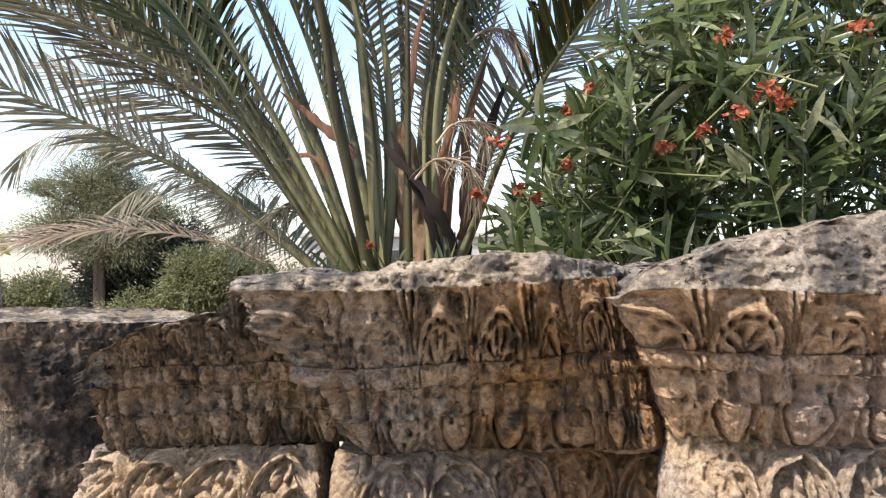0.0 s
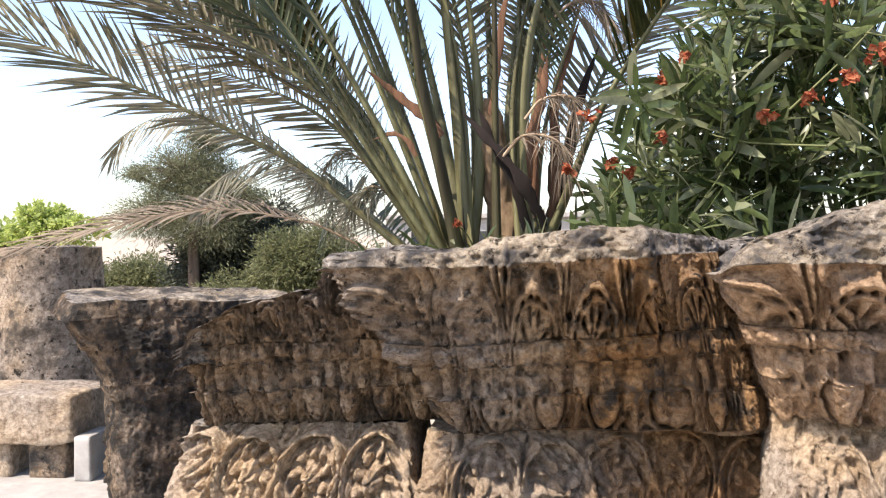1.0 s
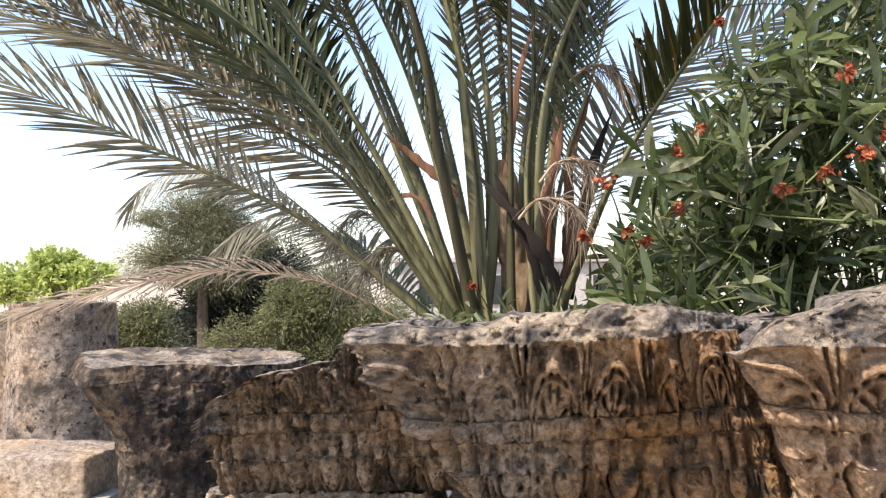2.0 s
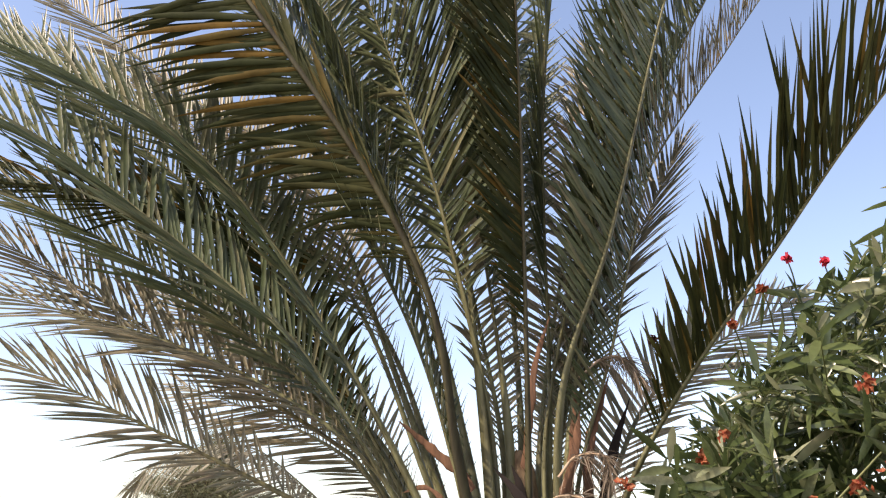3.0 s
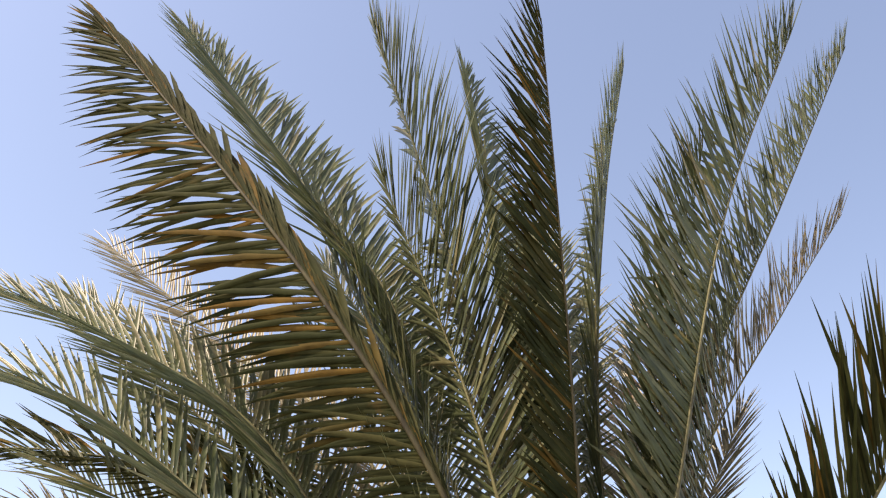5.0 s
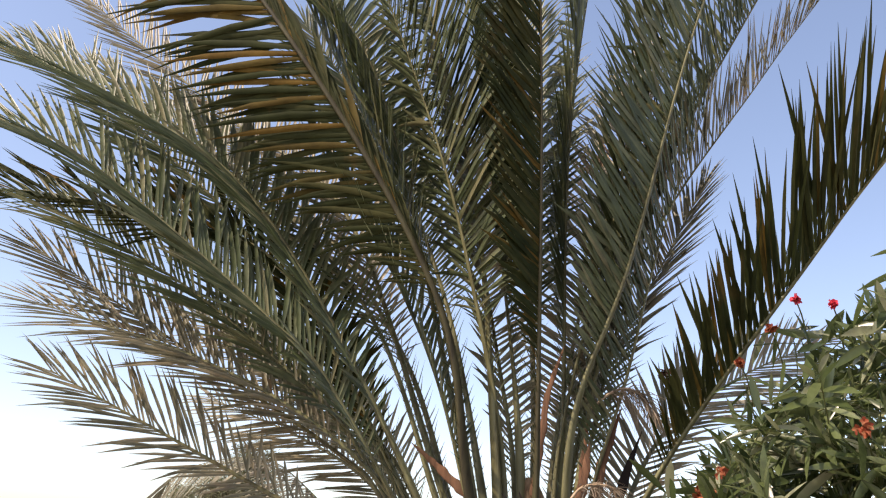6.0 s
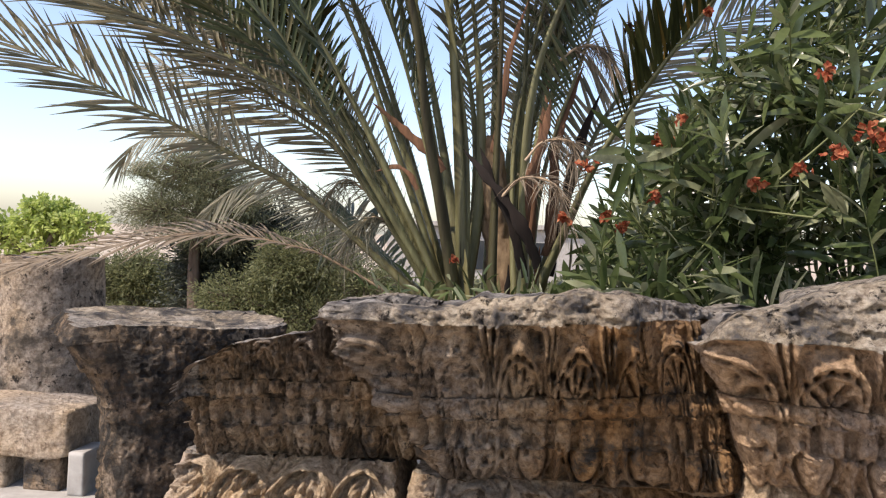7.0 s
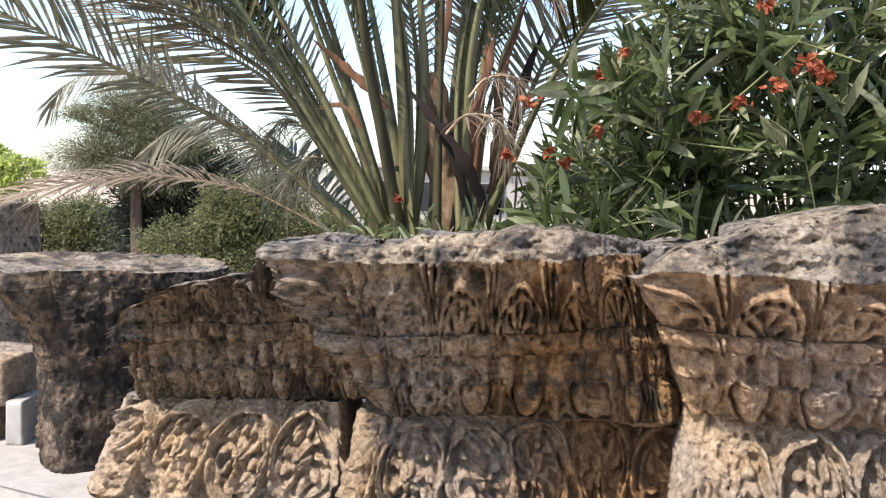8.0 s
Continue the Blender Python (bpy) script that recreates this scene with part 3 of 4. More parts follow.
def pilaster():
    heights = {"top": slope(1.31, -0.06, -1.6), "lip": slope(1.245, -0.06, -1.6), "cove": slope(1.12, 0, 0), "neck": slope(0.99, 0, 0), "shaft": slope(0.93, 0, 0), "foot": lambda x: np.full_like(x, SHELF - 0.01)}
    rows = [("top", 0.15, "pilaster_shaft"), ("lip", 0.19, "pilaster_shaft"), ("lip", 0.165, "pilaster_shaft"), ("cove", 0.10, "pilaster_shaft"), ("cove", 0.08, "pilaster_shaft"), ("neck", 0.03, "pilaster_shaft"), ("neck", 0.015, "pilaster_shaft"), ("shaft", 0.015, "pilaster_shaft"), ("shaft", 0.0, "pilaster_shaft"), ("foot", 0.0, "pilaster_shaft")]
    path = [(-1.2, 3.85), (-1.70, 3.50), (-1.74, 3.40), (-1.54, 3.09), (-1.48, 3.05), (-1.42, 3.07), (-1.2, 3.24), (-1.04, 3.42), (-1.0, 3.52), (-1.08, 3.78)]
    carved_block("pilaster", "lichen-blackened limestone pilaster block with flaring capital", path, rows, heights, relief, out_side=0.1, centre=(-1.2, 3.45, 0.08), worn=0.012, seed=61, front=0.04)


pilaster()


def column():
    root = thing("column_shaft", "broken grey limestone column shaft", "column", at=(-2.67, 4.6, SHELF))
    zs, ang = np.linspace(SHELF - 0.6, 1.47, 90), np.linspace(0, 2 * math.pi, 121)
    r = 0.29 - 0.012 * (zs - SHELF)
    v = np.stack([np.outer(r, np.cos(ang)), np.outer(r, np.sin(ang)), np.repeat(zs[:, None], 121, 1)], -1).reshape(-1, 3)
    n = unit(v * [1, 1, 0])
    v += n * (0.012 * rough(v, 7.0, 5, 71))[:, None] + np.array([-2.67, 4.6, 0])
    v[:, 2] += np.where(v[:, 2] > 1.4, 0.02 * rough(v, 4.0, 3, 72), 0)
    inv = Matrix.Translation(-root.location)
    part_mesh("shaft", v, grid_faces(90, 121), M_COLUMN, root).matrix_parent_inverse = inv
    edge = v.reshape(90, 121, 3)[-1]
    rings = [edge * (1 - f) + np.array([-2.67, 4.6, 1.48]) * f for f in np.linspace(0, 1, 8)]
    rings = np.array(rings).reshape(-1, 3)
    rings[:, 2] += 0.01 * rough(rings, 9.0, 4, 73)
    part_mesh("broken_top", rings, grid_faces(8, 121), M_TOP, root).matrix_parent_inverse = inv


column()


def lump(name, label, lo, hi, mat, seed, worn=0.02, step=0.02, category="stone"):
    """A rough-hewn block with worn, rounded edges."""
    bm = bmesh.new()
    box(bm, lo, hi)
    cuts = max(2, int(max(b - a for a, b in zip(lo, hi)) / step))
    bmesh.ops.subdivide_edges(bm, edges=bm.edges[:], cuts=min(cuts, 34), use_grid_fill=True)
    p = np.array([v.co[:] for v in bm.verts])
    mid, half = (np.array(lo) + hi) / 2, (np.array(hi) - lo) / 2
    q = (p - mid) / half
    pull = np.clip(np.linalg.norm(np.abs(q) ** 8, axis=1) - 1, 0, 1)
    p = mid + q * half * (1 - 0.05 * pull)[:, None]
    p += unit(q) * (worn * rough(p, 6.0, 5, seed))[:, None]
    for v, c in zip(bm.verts, p):
        v.co = c
    ob = part(name, bm, mat, None, "", True)
    return tagged(ob, label, category)


lump("lintel_fragment", "pale broken limestone lintel resting on cut stones", (-2.55, 3.36, 0.70), (-1.85, 3.72, 0.89), M_PALE, 81, 0.016, category="carved stone")
lump("stone_prop", "rough pale stone under the lintel's end", (-2.5, 3.40, SHELF - 0.005), (-2.14, 3.68, 0.70), M_PALE, 85, 0.012, category="stone")
lump("stone_prop", "upright tan cut stone under the lintel", (-2.06, 3.40, SHELF - 0.005), (-1.90, 3.62, 0.70), M_STONE, 83, 0.004, category="stone")
lump("stone_prop", "thin pale cut stone standing beside the pilaster", (-1.845, 3.36, SHELF - 0.005), (-1.775, 3.56, 0.73), M_CONCRETE, 84, 0.003, category="stone")
lump("stone_block", "tan weathered stone block behind the column", (-3.6, 4.8, -0.05), (-2.95, 5.4, 1.28), M_STONE, 87, 0.03, category="stone")


# ---------- date palm ----------
PALM = np.array([-0.10, 4.45, 0.0])
palm = thing("date_palm", "young date palm with arching grey-green fronds behind the stones", "palm tree", at=tuple(PALM))
PALM_INV = Matrix.Translation(-Vector(PALM))


def frond(p, mat=None, stem=None, girth=0.034, twist=0.0, leaf=0.46, bare=0.30, pitch=0.03, vee=0.35, droop=0.06, start=None, parent=None, inv=None, axis=PALM, width=0.026, seed=0, label="", single=0, tight=None):
    """A frond: a tapering stalk through the points p, and two rows of folded leaflets set in a V."""
    rng = np.random.default_rng(seed + 100)
    parent, inv = parent or palm, inv or PALM_INV
    mat, stem = mat or M_LEAFLET, stem or M_RACHIS
    p = np.array(p, float)
    if start is None:
        out = p[1] - axis - [0, 0, p[1][2]]
        lean = np.linalg.norm(out)
        out = out / max(lean, 0.2)
        start = np.array([axis[0] - 0.08, axis[1] - 0.1, 1.18]) + 0.16 * np.array([out[0], out[1], 0]) + rng.uniform(-0.03, 0.03, 3)
        if lean > 0.5 and p[0][2] < p[1][2]:
            # a stalk that leans far out leaves the heart almost straight
            k = (p[0][2] - start[2]) / (p[1][2] - start[2])
            p[0] += 0.7 * (start + (p[1] - start) * k - p[0])
    c = spline([start, *p], 90)
    d = np.concatenate([[0], np.cumsum(np.linalg.norm(np.diff(c, axis=0), axis=1))])
    L = d[-1]
    t = unit(np.gradient(c, axis=0))
    inward = unit((axis - [0.18, 0, 0] - c) * [1, 1, 0])
    ref = inward * 0.75 + np.array([0, 0, 0.7])
    n = unit(ref - np.sum(ref * t, 1)[:, None] * t)
    b = np.cross(t, n)
    a = radians(twist)
    n, b = n * math.cos(a) + b * math.sin(a), b * math.cos(a) - n * math.sin(a)
    f = d / L
    radii = girth * np.interp(f, [0, 0.08, 0.3, 0.7, 1.0], [1.35, 0.92, 0.48, 0.24, 0.07])
    stalk_ob = part_mesh("frond", *tube(c, radii, 8, 0.6, n), stem, parent, label)
    stalk_ob.matrix_parent_inverse = inv
    pieces = []
    for sgn in (-1, 1):
        m = int((1 - bare) * L / pitch)
        u = np.linspace(bare, 0.995, m) + rng.uniform(-0.3, 0.3, m) * pitch / L
        u = np.clip(u, 0, 1)
        at = np.stack([np.interp(u, f, c[:, k]) for k in range(3)], 1)
        tt, nn, bb = (unit(np.stack([np.interp(u, f, w[:, k]) for k in range(3)], 1)) for w in (t, n, b))
        g = (u - bare) / (1 - bare)
        ang = np.radians(np.interp(g, [0, 0.3, 0.8, 1], [58, 50, 36, 14]) + rng.normal(0, 6, m))
        lift = vee + rng.normal(0, 0.10, m)
        if tight and np.mean((bb * sgn + nn * vee) @ np.array(tight)) > 0:
            ang *= rng.uniform(0.25, 0.65, m)
        way = tt * np.cos(ang)[:, None] + unit(bb * sgn + nn * lift[:, None]) * np.sin(ang)[:, None]
        length = 1.12 * leaf * np.interp(g, [0, 0.12, 0.45, 0.8, 1], [0.28, 0.62, 1.0, 0.88, 0.5]) * rng.uniform(0.85, 1.1, m)
        w = 0.92 * width * np.interp(g, [0, 0.1, 0.5, 1], [0.4, 0.9, 1.0, 0.6])
        pieces.append(blades(at, way, nn * sgn + tt * 0.3, length, w, droop + rng.uniform(-0.02, 0.06, m), 3, 0.5, (0.55, 1.0, 0.85, 0.04)))
    for sgn in (-1, 1):
        m = int(0.62 * bare * L / 0.05)
        u = np.linspace(0.38 * bare, bare, m)
        at = np.stack([np.interp(u, f, c[:, k]) for k in range(3)], 1)
        tt, nn, bb = (unit(np.stack([np.interp(u, f, w[:, k]) for k in range(3)], 1)) for w in (t, n, b))
        way = tt * 0.9 + bb * sgn * rng.uniform(0.3, 0.8, (m, 1)) + nn * rng.uniform(0.1, 0.7, (m, 1))
        pieces.append(blades(at, way, nn, np.linspace(0.05, 0.17, m) * rng.uniform(0.7, 1.3, m), 0.008, 0.0, 3, 0.8, (0.9, 0.7, 0.4, 0.05)))
    if single:
        count = 0
        for v, q in pieces[:2]:
            own = v.reshape(-1, 12, 3)
            for leaf_v in own[:150]:
                part_mesh("leaflet", leaf_v, grid_faces(4, 3), mat, stalk_ob)
                count += 1
            if len(own) > 150:
                pieces.append((own[150:].reshape(-1, 3), np.concatenate([grid_faces(4, 3) + 12 * i for i in range(len(own) - 150)])))
        pieces = pieces[2:]
    tagged(part_mesh("foliage", *join(pieces), mat, stalk_ob), kind="stuff")
    return stalk_ob


# SHADED: leaflets and stalk whose dark colours stand in for underside shade
SHADED, DRY, GREY = dict(mat=M_LEAFLET_OLD_SHADE, stem=M_RACHIS_SHADE), dict(mat=M_LEAFLET_DRY, stem=M_RACHIS_DRY), dict(mat=M_LEAFLET_GREY)
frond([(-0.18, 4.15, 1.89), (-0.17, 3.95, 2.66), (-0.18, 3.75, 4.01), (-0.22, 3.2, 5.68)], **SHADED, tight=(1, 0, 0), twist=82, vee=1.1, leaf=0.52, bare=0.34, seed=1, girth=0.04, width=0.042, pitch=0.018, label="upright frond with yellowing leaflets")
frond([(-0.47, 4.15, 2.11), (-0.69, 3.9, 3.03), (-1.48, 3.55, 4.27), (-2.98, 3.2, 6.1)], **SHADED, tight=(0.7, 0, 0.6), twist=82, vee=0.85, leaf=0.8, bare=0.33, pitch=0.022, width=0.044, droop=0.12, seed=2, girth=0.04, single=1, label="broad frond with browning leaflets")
frond([(-0.27, 4.4, 2.19), (-0.52, 4.5, 4.09), (-0.71, 4.6, 5.65), (-0.93, 4.7, 6.95)], seed=3, pitch=0.022, width=0.03, leaf=0.55)
frond([(-0.34, 4.3, 2.4), (-0.55, 4.2, 3.62), (-0.88, 4.1, 4.84), (-1.46, 4.0, 6.69)], seed=4, bare=0.38, girth=0.04, leaf=0.72, width=0.042, pitch=0.023)
frond([(-0.43, 4.3, 2.38), (-1.2, 4.4, 4.46), (-1.79, 4.4, 5.38), (-3.25, 4.4, 7.47)], seed=5, bare=0.36, twist=-35, leaf=0.75, width=0.034, pitch=0.023)
frond([(-0.7, 4.2, 2.37), (-1.66, 4.0, 3.47), (-2.28, 3.8, 3.93), (-3.51, 3.6, 4.46)], seed=6, girth=0.04, pitch=0.03, leaf=0.6, width=0.03, twist=-42)
frond([(-0.9, 4.1, 2.44), (-1.43, 3.8, 2.8), (-2.44, 3.5, 3.55), (-3.19, 3.3, 3.78)], seed=7, pitch=0.03, leaf=0.6, width=0.03, twist=-42)
frond([(-0.62, 4.5, 2.27), (-1.45, 4.7, 3.8), (-2.42, 4.9, 4.58), (-3.82, 5.0, 5.73)], seed=8, pitch=0.034, width=0.022, twist=-45, leaf=0.5, **GREY)
frond([(-0.07, 4.5, 2.34), (-0.06, 4.6, 4.1), (0.09, 4.7, 5.63), (0.3, 4.8, 6.88)], seed=9, pitch=0.022, width=0.03, leaf=0.55, twist=-25)
frond([(-0.02, 4.2, 2.38), (0.27, 4.2, 3.28), (0.71, 4.1, 4.87), (1.31, 4.0, 6.24)], seed=10, girth=0.04, leaf=0.7, twist=8, vee=1.3, width=0.04, pitch=0.023)
frond([(0.04, 4.5, 2.4), (0.37, 4.6, 3.73), (1.17, 4.6, 5.33), (1.83, 4.6, 6.66)], seed=11, pitch=0.024, width=0.032, leaf=0.55, twist=0, vee=1.3)
frond([(0.05, 4.6, 2.27), (0.37, 4.6, 3.47), (1.04, 4.5, 4.52), (1.43, 4.4, 5.06)], seed=12, pitch=0.024, leaf=0.46, twist=0, vee=1.2, **GREY)
frond([(-0.04, 4.6, 2.15), (0.16, 4.8, 2.86), (0.47, 4.9, 3.47), (0.77, 5.0, 4.09)], seed=13, twist=20, leaf=0.42, **GREY, pitch=0.02)
frond([(0.08, 4.2, 1.63), (0.39, 4.0, 2.23), (1.02, 3.8, 3.12), (1.38, 3.6, 3.6), (2.02, 3.3, 4.36)], seed=14, mat=M_LEAFLET_OLD_SHADE, width=0.032, girth=0.04, leaf=0.78, twist=10, vee=0.7, pitch=0.018)
frond([(-0.77, 4.3, 2.02), (-1.15, 4.2, 2.24), (-1.84, 4.0, 2.64), (-2.81, 3.8, 3.19)], seed=15, bare=0.42, width=0.02, twist=-45, leaf=0.5, mat=M_LEAFLET_GREY, stem=M_RACHIS_OLD, pitch=0.028)
frond([(-0.67, 4.4, 1.91), (-1.08, 4.4, 2.26), (-1.58, 4.3, 2.79), (-2.34, 4.2, 3.54)], seed=16, bare=0.42, width=0.02, twist=-42, leaf=0.46, pitch=0.034)
frond([(-0.83, 4.2, 1.65), (-1.13, 4.1, 1.87), (-1.55, 3.9, 2.09), (-2.36, 3.5, 2.48)], seed=17, width=0.019, twist=-48, leaf=0.42, mat=M_LEAFLET_GREY, stem=M_RACHIS_OLD, girth=0.042, bare=0.45, pitch=0.026)
frond([(-0.77, 4.2, 1.51), (-1.11, 4.0, 1.6), (-1.54, 3.8, 1.64), (-2.31, 3.5, 1.45)], seed=18, twist=-20, leaf=0.30, droop=0.22, **DRY, vee=0.35, bare=0.36, girth=0.02, width=0.014, pitch=0.02, label="withered brown frond bending to the ground")
frond([(-1.2, 5.2, 1.75), (-1.5, 5.35, 1.97), (-1.76, 5.4, 1.99), (-1.98, 5.4, 1.88), (-2.10, 5.4, 1.73)], seed=19, width=0.018, vee=-0.7, leaf=0.30, droop=0.25, mat=M_LEAFLET_PALE, bare=0.3, girth=0.02, pitch=0.02)
frond([(-1.4, 5.4, 2.12), (-2.0, 5.4, 2.33), (-2.35, 5.4, 2.30), (-2.58, 5.4, 2.20), (-2.69, 5.4, 2.06)], seed=20, width=0.018, vee=-0.7, leaf=0.30, droop=0.25, mat=M_LEAFLET_PALE, bare=0.3, girth=0.02, pitch=0.02)
frond([(-0.74, 4.7, 1.88), (-1.09, 4.9, 2.28), (-1.51, 5.0, 2.7), (-2.24, 5.1, 3.27)], seed=21, bare=0.42, pitch=0.034, width=0.019, twist=-50, leaf=0.34, **GREY)
frond([(0.07, 4.6, 2.03), (0.5, 4.9, 2.55), (0.96, 5.1, 2.91), (1.44, 5.3, 3.17)], seed=22, twist=50, leaf=0.46, **GREY)
frond([(-0.92, 4.9, 1.61), (-1.07, 5.1, 1.78), (-1.2, 5.2, 1.75), (-1.28, 5.3, 1.58)], seed=23, leaf=0.34, bare=0.35, girth=0.024)
frond([(-0.88, 4.2, 2.24), (-1.27, 4.0, 2.51), (-1.95, 3.8, 3.0), (-2.69, 3.6, 3.37)], seed=32, bare=0.42, leaf=0.52, twist=-45, pitch=0.03, width=0.024)
frond([(-1.0, 4.4, 2.5), (-1.66, 4.4, 3.2), (-2.12, 4.4, 3.7), (-3.45, 4.3, 4.8)], seed=33, bare=0.42, leaf=0.55, twist=-45, pitch=0.03, width=0.026)
frond([(-0.9, 4.3, 2.4), (-1.62, 4.2, 3.25), (-2.17, 4.0, 3.42), (-2.81, 3.8, 3.5), (-3.4, 3.6, 3.45)], seed=34, leaf=0.52, twist=-45, pitch=0.03, width=0.026, mat=M_LEAFLET_OLD_SHADE)
frond([(-0.42, 4.35, 2.2), (-0.75, 4.3, 3.1), (-1.2, 4.3, 4.1), (-1.95, 4.3, 5.5)], seed=35, leaf=0.66, pitch=0.024, width=0.032, bare=0.45)
frond([(-0.1, 4.45, 2.2), (0.1, 4.4, 3.2), (0.35, 4.4, 4.2), (0.7, 4.3, 5.6)], seed=36, leaf=0.55, pitch=0.024, width=0.03, bare=0.45, vee=0.8)
frond([(-0.7, 4.7, 1.85), (-1.2, 4.9, 2.2), (-1.7, 5.1, 2.45), (-2.4, 5.3, 2.7)], seed=37, bare=0.36, pitch=0.03, width=0.02, twist=-50, leaf=0.42, **GREY)
frond([(-0.65, 4.6, 1.9), (-1.05, 4.7, 2.35), (-1.6, 4.8, 2.75), (-2.4, 4.9, 3.15)], seed=38, bare=0.36, pitch=0.03, width=0.02, twist=-45, leaf=0.45, mat=M_LEAFLET_PALE)
frond([(-0.6, 4.15, 1.82), (-0.93, 4.05, 2.13), (-1.3, 3.9, 2.40), (-1.8, 3.75, 2.62), (-2.5, 3.5, 2.8)], seed=39, bare=0.45, pitch=0.03, width=0.02, twist=-45, leaf=0.46, mat=M_LEAFLET_GREY, girth=0.04)
frond([(-0.45, 4.3, 2.1), (-0.74, 4.2, 2.75), (-1.08, 4.1, 3.4), (-1.65, 4.0, 4.3)], seed=40, bare=0.26, leaf=0.46, pitch=0.028, width=0.026, twist=-30)
frond([(-0.3, 4.5, 2.1), (-0.44, 4.6, 2.9), (-0.64, 4.7, 3.8), (-0.95, 4.8, 4.9)], seed=41, bare=0.28, leaf=0.42, pitch=0.028, width=0.024, **GREY)
# fronds at the back of the crown
frond([(-0.4, 4.6, 2.2), (-0.8, 4.8, 3.3), (-1.3, 5.0, 4.4), (-2.1, 5.3, 5.6)], seed=24, bare=0.42, pitch=0.026, width=0.03, twist=-40, leaf=0.6)
frond([(-0.22, 4.65, 2.3), (-0.28, 4.9, 3.4), (-0.32, 5.1, 4.6), (-0.45, 5.4, 5.8)], seed=25, bare=0.42, width=0.03, pitch=0.024, leaf=0.55)
frond([(-0.12, 4.65, 2.3), (0.05, 4.9, 3.4), (0.25, 5.1, 4.4), (0.5, 5.4, 5.3)], seed=26, pitch=0.024, leaf=0.55, **GREY)
frond([(-0.55, 4.55, 2.1), (-1.0, 4.7, 2.9), (-1.7, 4.9, 3.8), (-2.9, 5.1, 4.8)], seed=27, bare=0.42, pitch=0.036, width=0.02, twist=-50, leaf=0.48, **GREY)
frond([(-0.02, 4.6, 2.25), (0.2, 4.75, 3.1), (0.5, 4.9, 4.0), (0.85, 5.1, 4.9)], seed=28, leaf=0.52, vee=0.8)
frond([(-0.35, 4.3, 2.2), (-0.5, 4.15, 3.0), (-0.75, 4.0, 3.9), (-1.25, 3.9, 5.2)], seed=29, bare=0.42, width=0.032, leaf=0.66, pitch=0.022)
frond([(-0.6, 4.3, 2.1), (-1.1, 4.3, 3.0), (-1.8, 4.3, 3.7), (-2.9, 4.2, 4.5)], seed=30, bare=0.42, pitch=0.036, width=0.022, twist=-50, leaf=0.48)
frond([(0.05, 4.35, 2.0), (0.25, 4.35, 2.7), (0.45, 4.4, 3.5), (0.75, 4.4, 4.4)], seed=31, leaf=0.5, vee=0.9)


def palm_trunk():
    zs, ang = np.linspace(-0.05, 1.5, 60), np.linspace(0, 2 * math.pi, 49)
    r = np.interp(zs, [0, 0.9, 1.2, 1.5], [0.28, 0.26, 0.20, 0.04])
    v = np.stack([np.outer(r, np.cos(ang)), np.outer(r, np.sin(ang)), np.repeat(zs[:, None], 49, 1)], -1).reshape(-1, 3)
    v += unit(v * [1, 1, 0]) * (0.02 * rough(v, 8.0, 4, 91))[:, None] + PALM
    part_mesh("trunk", v, grid_faces(60, 49), M_SHEATH, palm, "fibrous russet trunk").matrix_parent_inverse = PALM_INV
    zs = np.linspace(1.3, 2.2, 40)
    r = np.interp(zs, [1.3, 1.7, 2.1, 2.2], [0.11, 0.08, 0.05, 0.015])
    v = np.stack([np.outer(r, np.cos(ang)), np.outer(r, np.sin(ang)), np.repeat(zs[:, None], 49, 1)], -1).reshape(-1, 3)
    v += unit(v * [1, 1, 0]) * (0.03 * rough(v * [1, 1, 0.5], 14.0, 4, 92))[:, None] + PALM + np.outer(np.repeat(np.linspace(0, 1, 40), 49), [-0.12, -0.04, 0])
    part_mesh("heart", v, grid_faces(40, 49), M_HEART, palm, "tan fibrous heart between the stalks").matrix_parent_inverse = PALM_INV
    rng = np.random.default_rng(93)
    for k in range(46):
        a, z = k * 2.39996, 0.5 + 0.016 * k
        o = np.array([math.cos(a), math.sin(a), 0])
        start = PALM + [0, 0, z - 0.1] + o * 0.22
        end = start + o * rng.uniform(0.05, 0.16) + [0, 0, rng.uniform(0.18, 0.4)]
        c = spline([start, (start + end) / 2 + o * 0.03, end], 10)
        tg = np.tile(o, (10, 1))
        ob = part_mesh("leaf_base", *tube(c, np.interp(np.linspace(0, 1, 10), [0, 0.3, 0.95, 1], [0.07, 0.055, 0.035, 0.004]), 8, 0.45, tg), (M_SHEATH_DARK, M_RACHIS_OLD, M_RACHIS_OLD, M_SHEATH)[k % 4], palm)
        ob.matrix_parent_inverse = PALM_INV


palm_trunk()


def strap(points, width, mat, label, facing=(0, -1, 0.2)):
    """A stiff dead sheath: a torn, pointed blade with thickness and ragged edges."""
    c = spline(points, 44)
    v, f = tube(c, 0.8 * width * np.interp(np.linspace(0, 1, 44), [0, 0.25, 0.8, 1], [0.7, 1.0, 0.7, 0.05]), 12, 0.22, np.tile(np.array(facing, float), (44, 1)))
    mid = np.repeat(c, 12, 0)
    v = mid + (v - mid) * (1 + 0.45 * rough(v * [1, 1, 0.6], 22.0, 4, 171))[:, None]
    ob = part_mesh("dead_sheath", v, f, mat, palm, label)
    ob.matrix_parent_inverse = PALM_INV


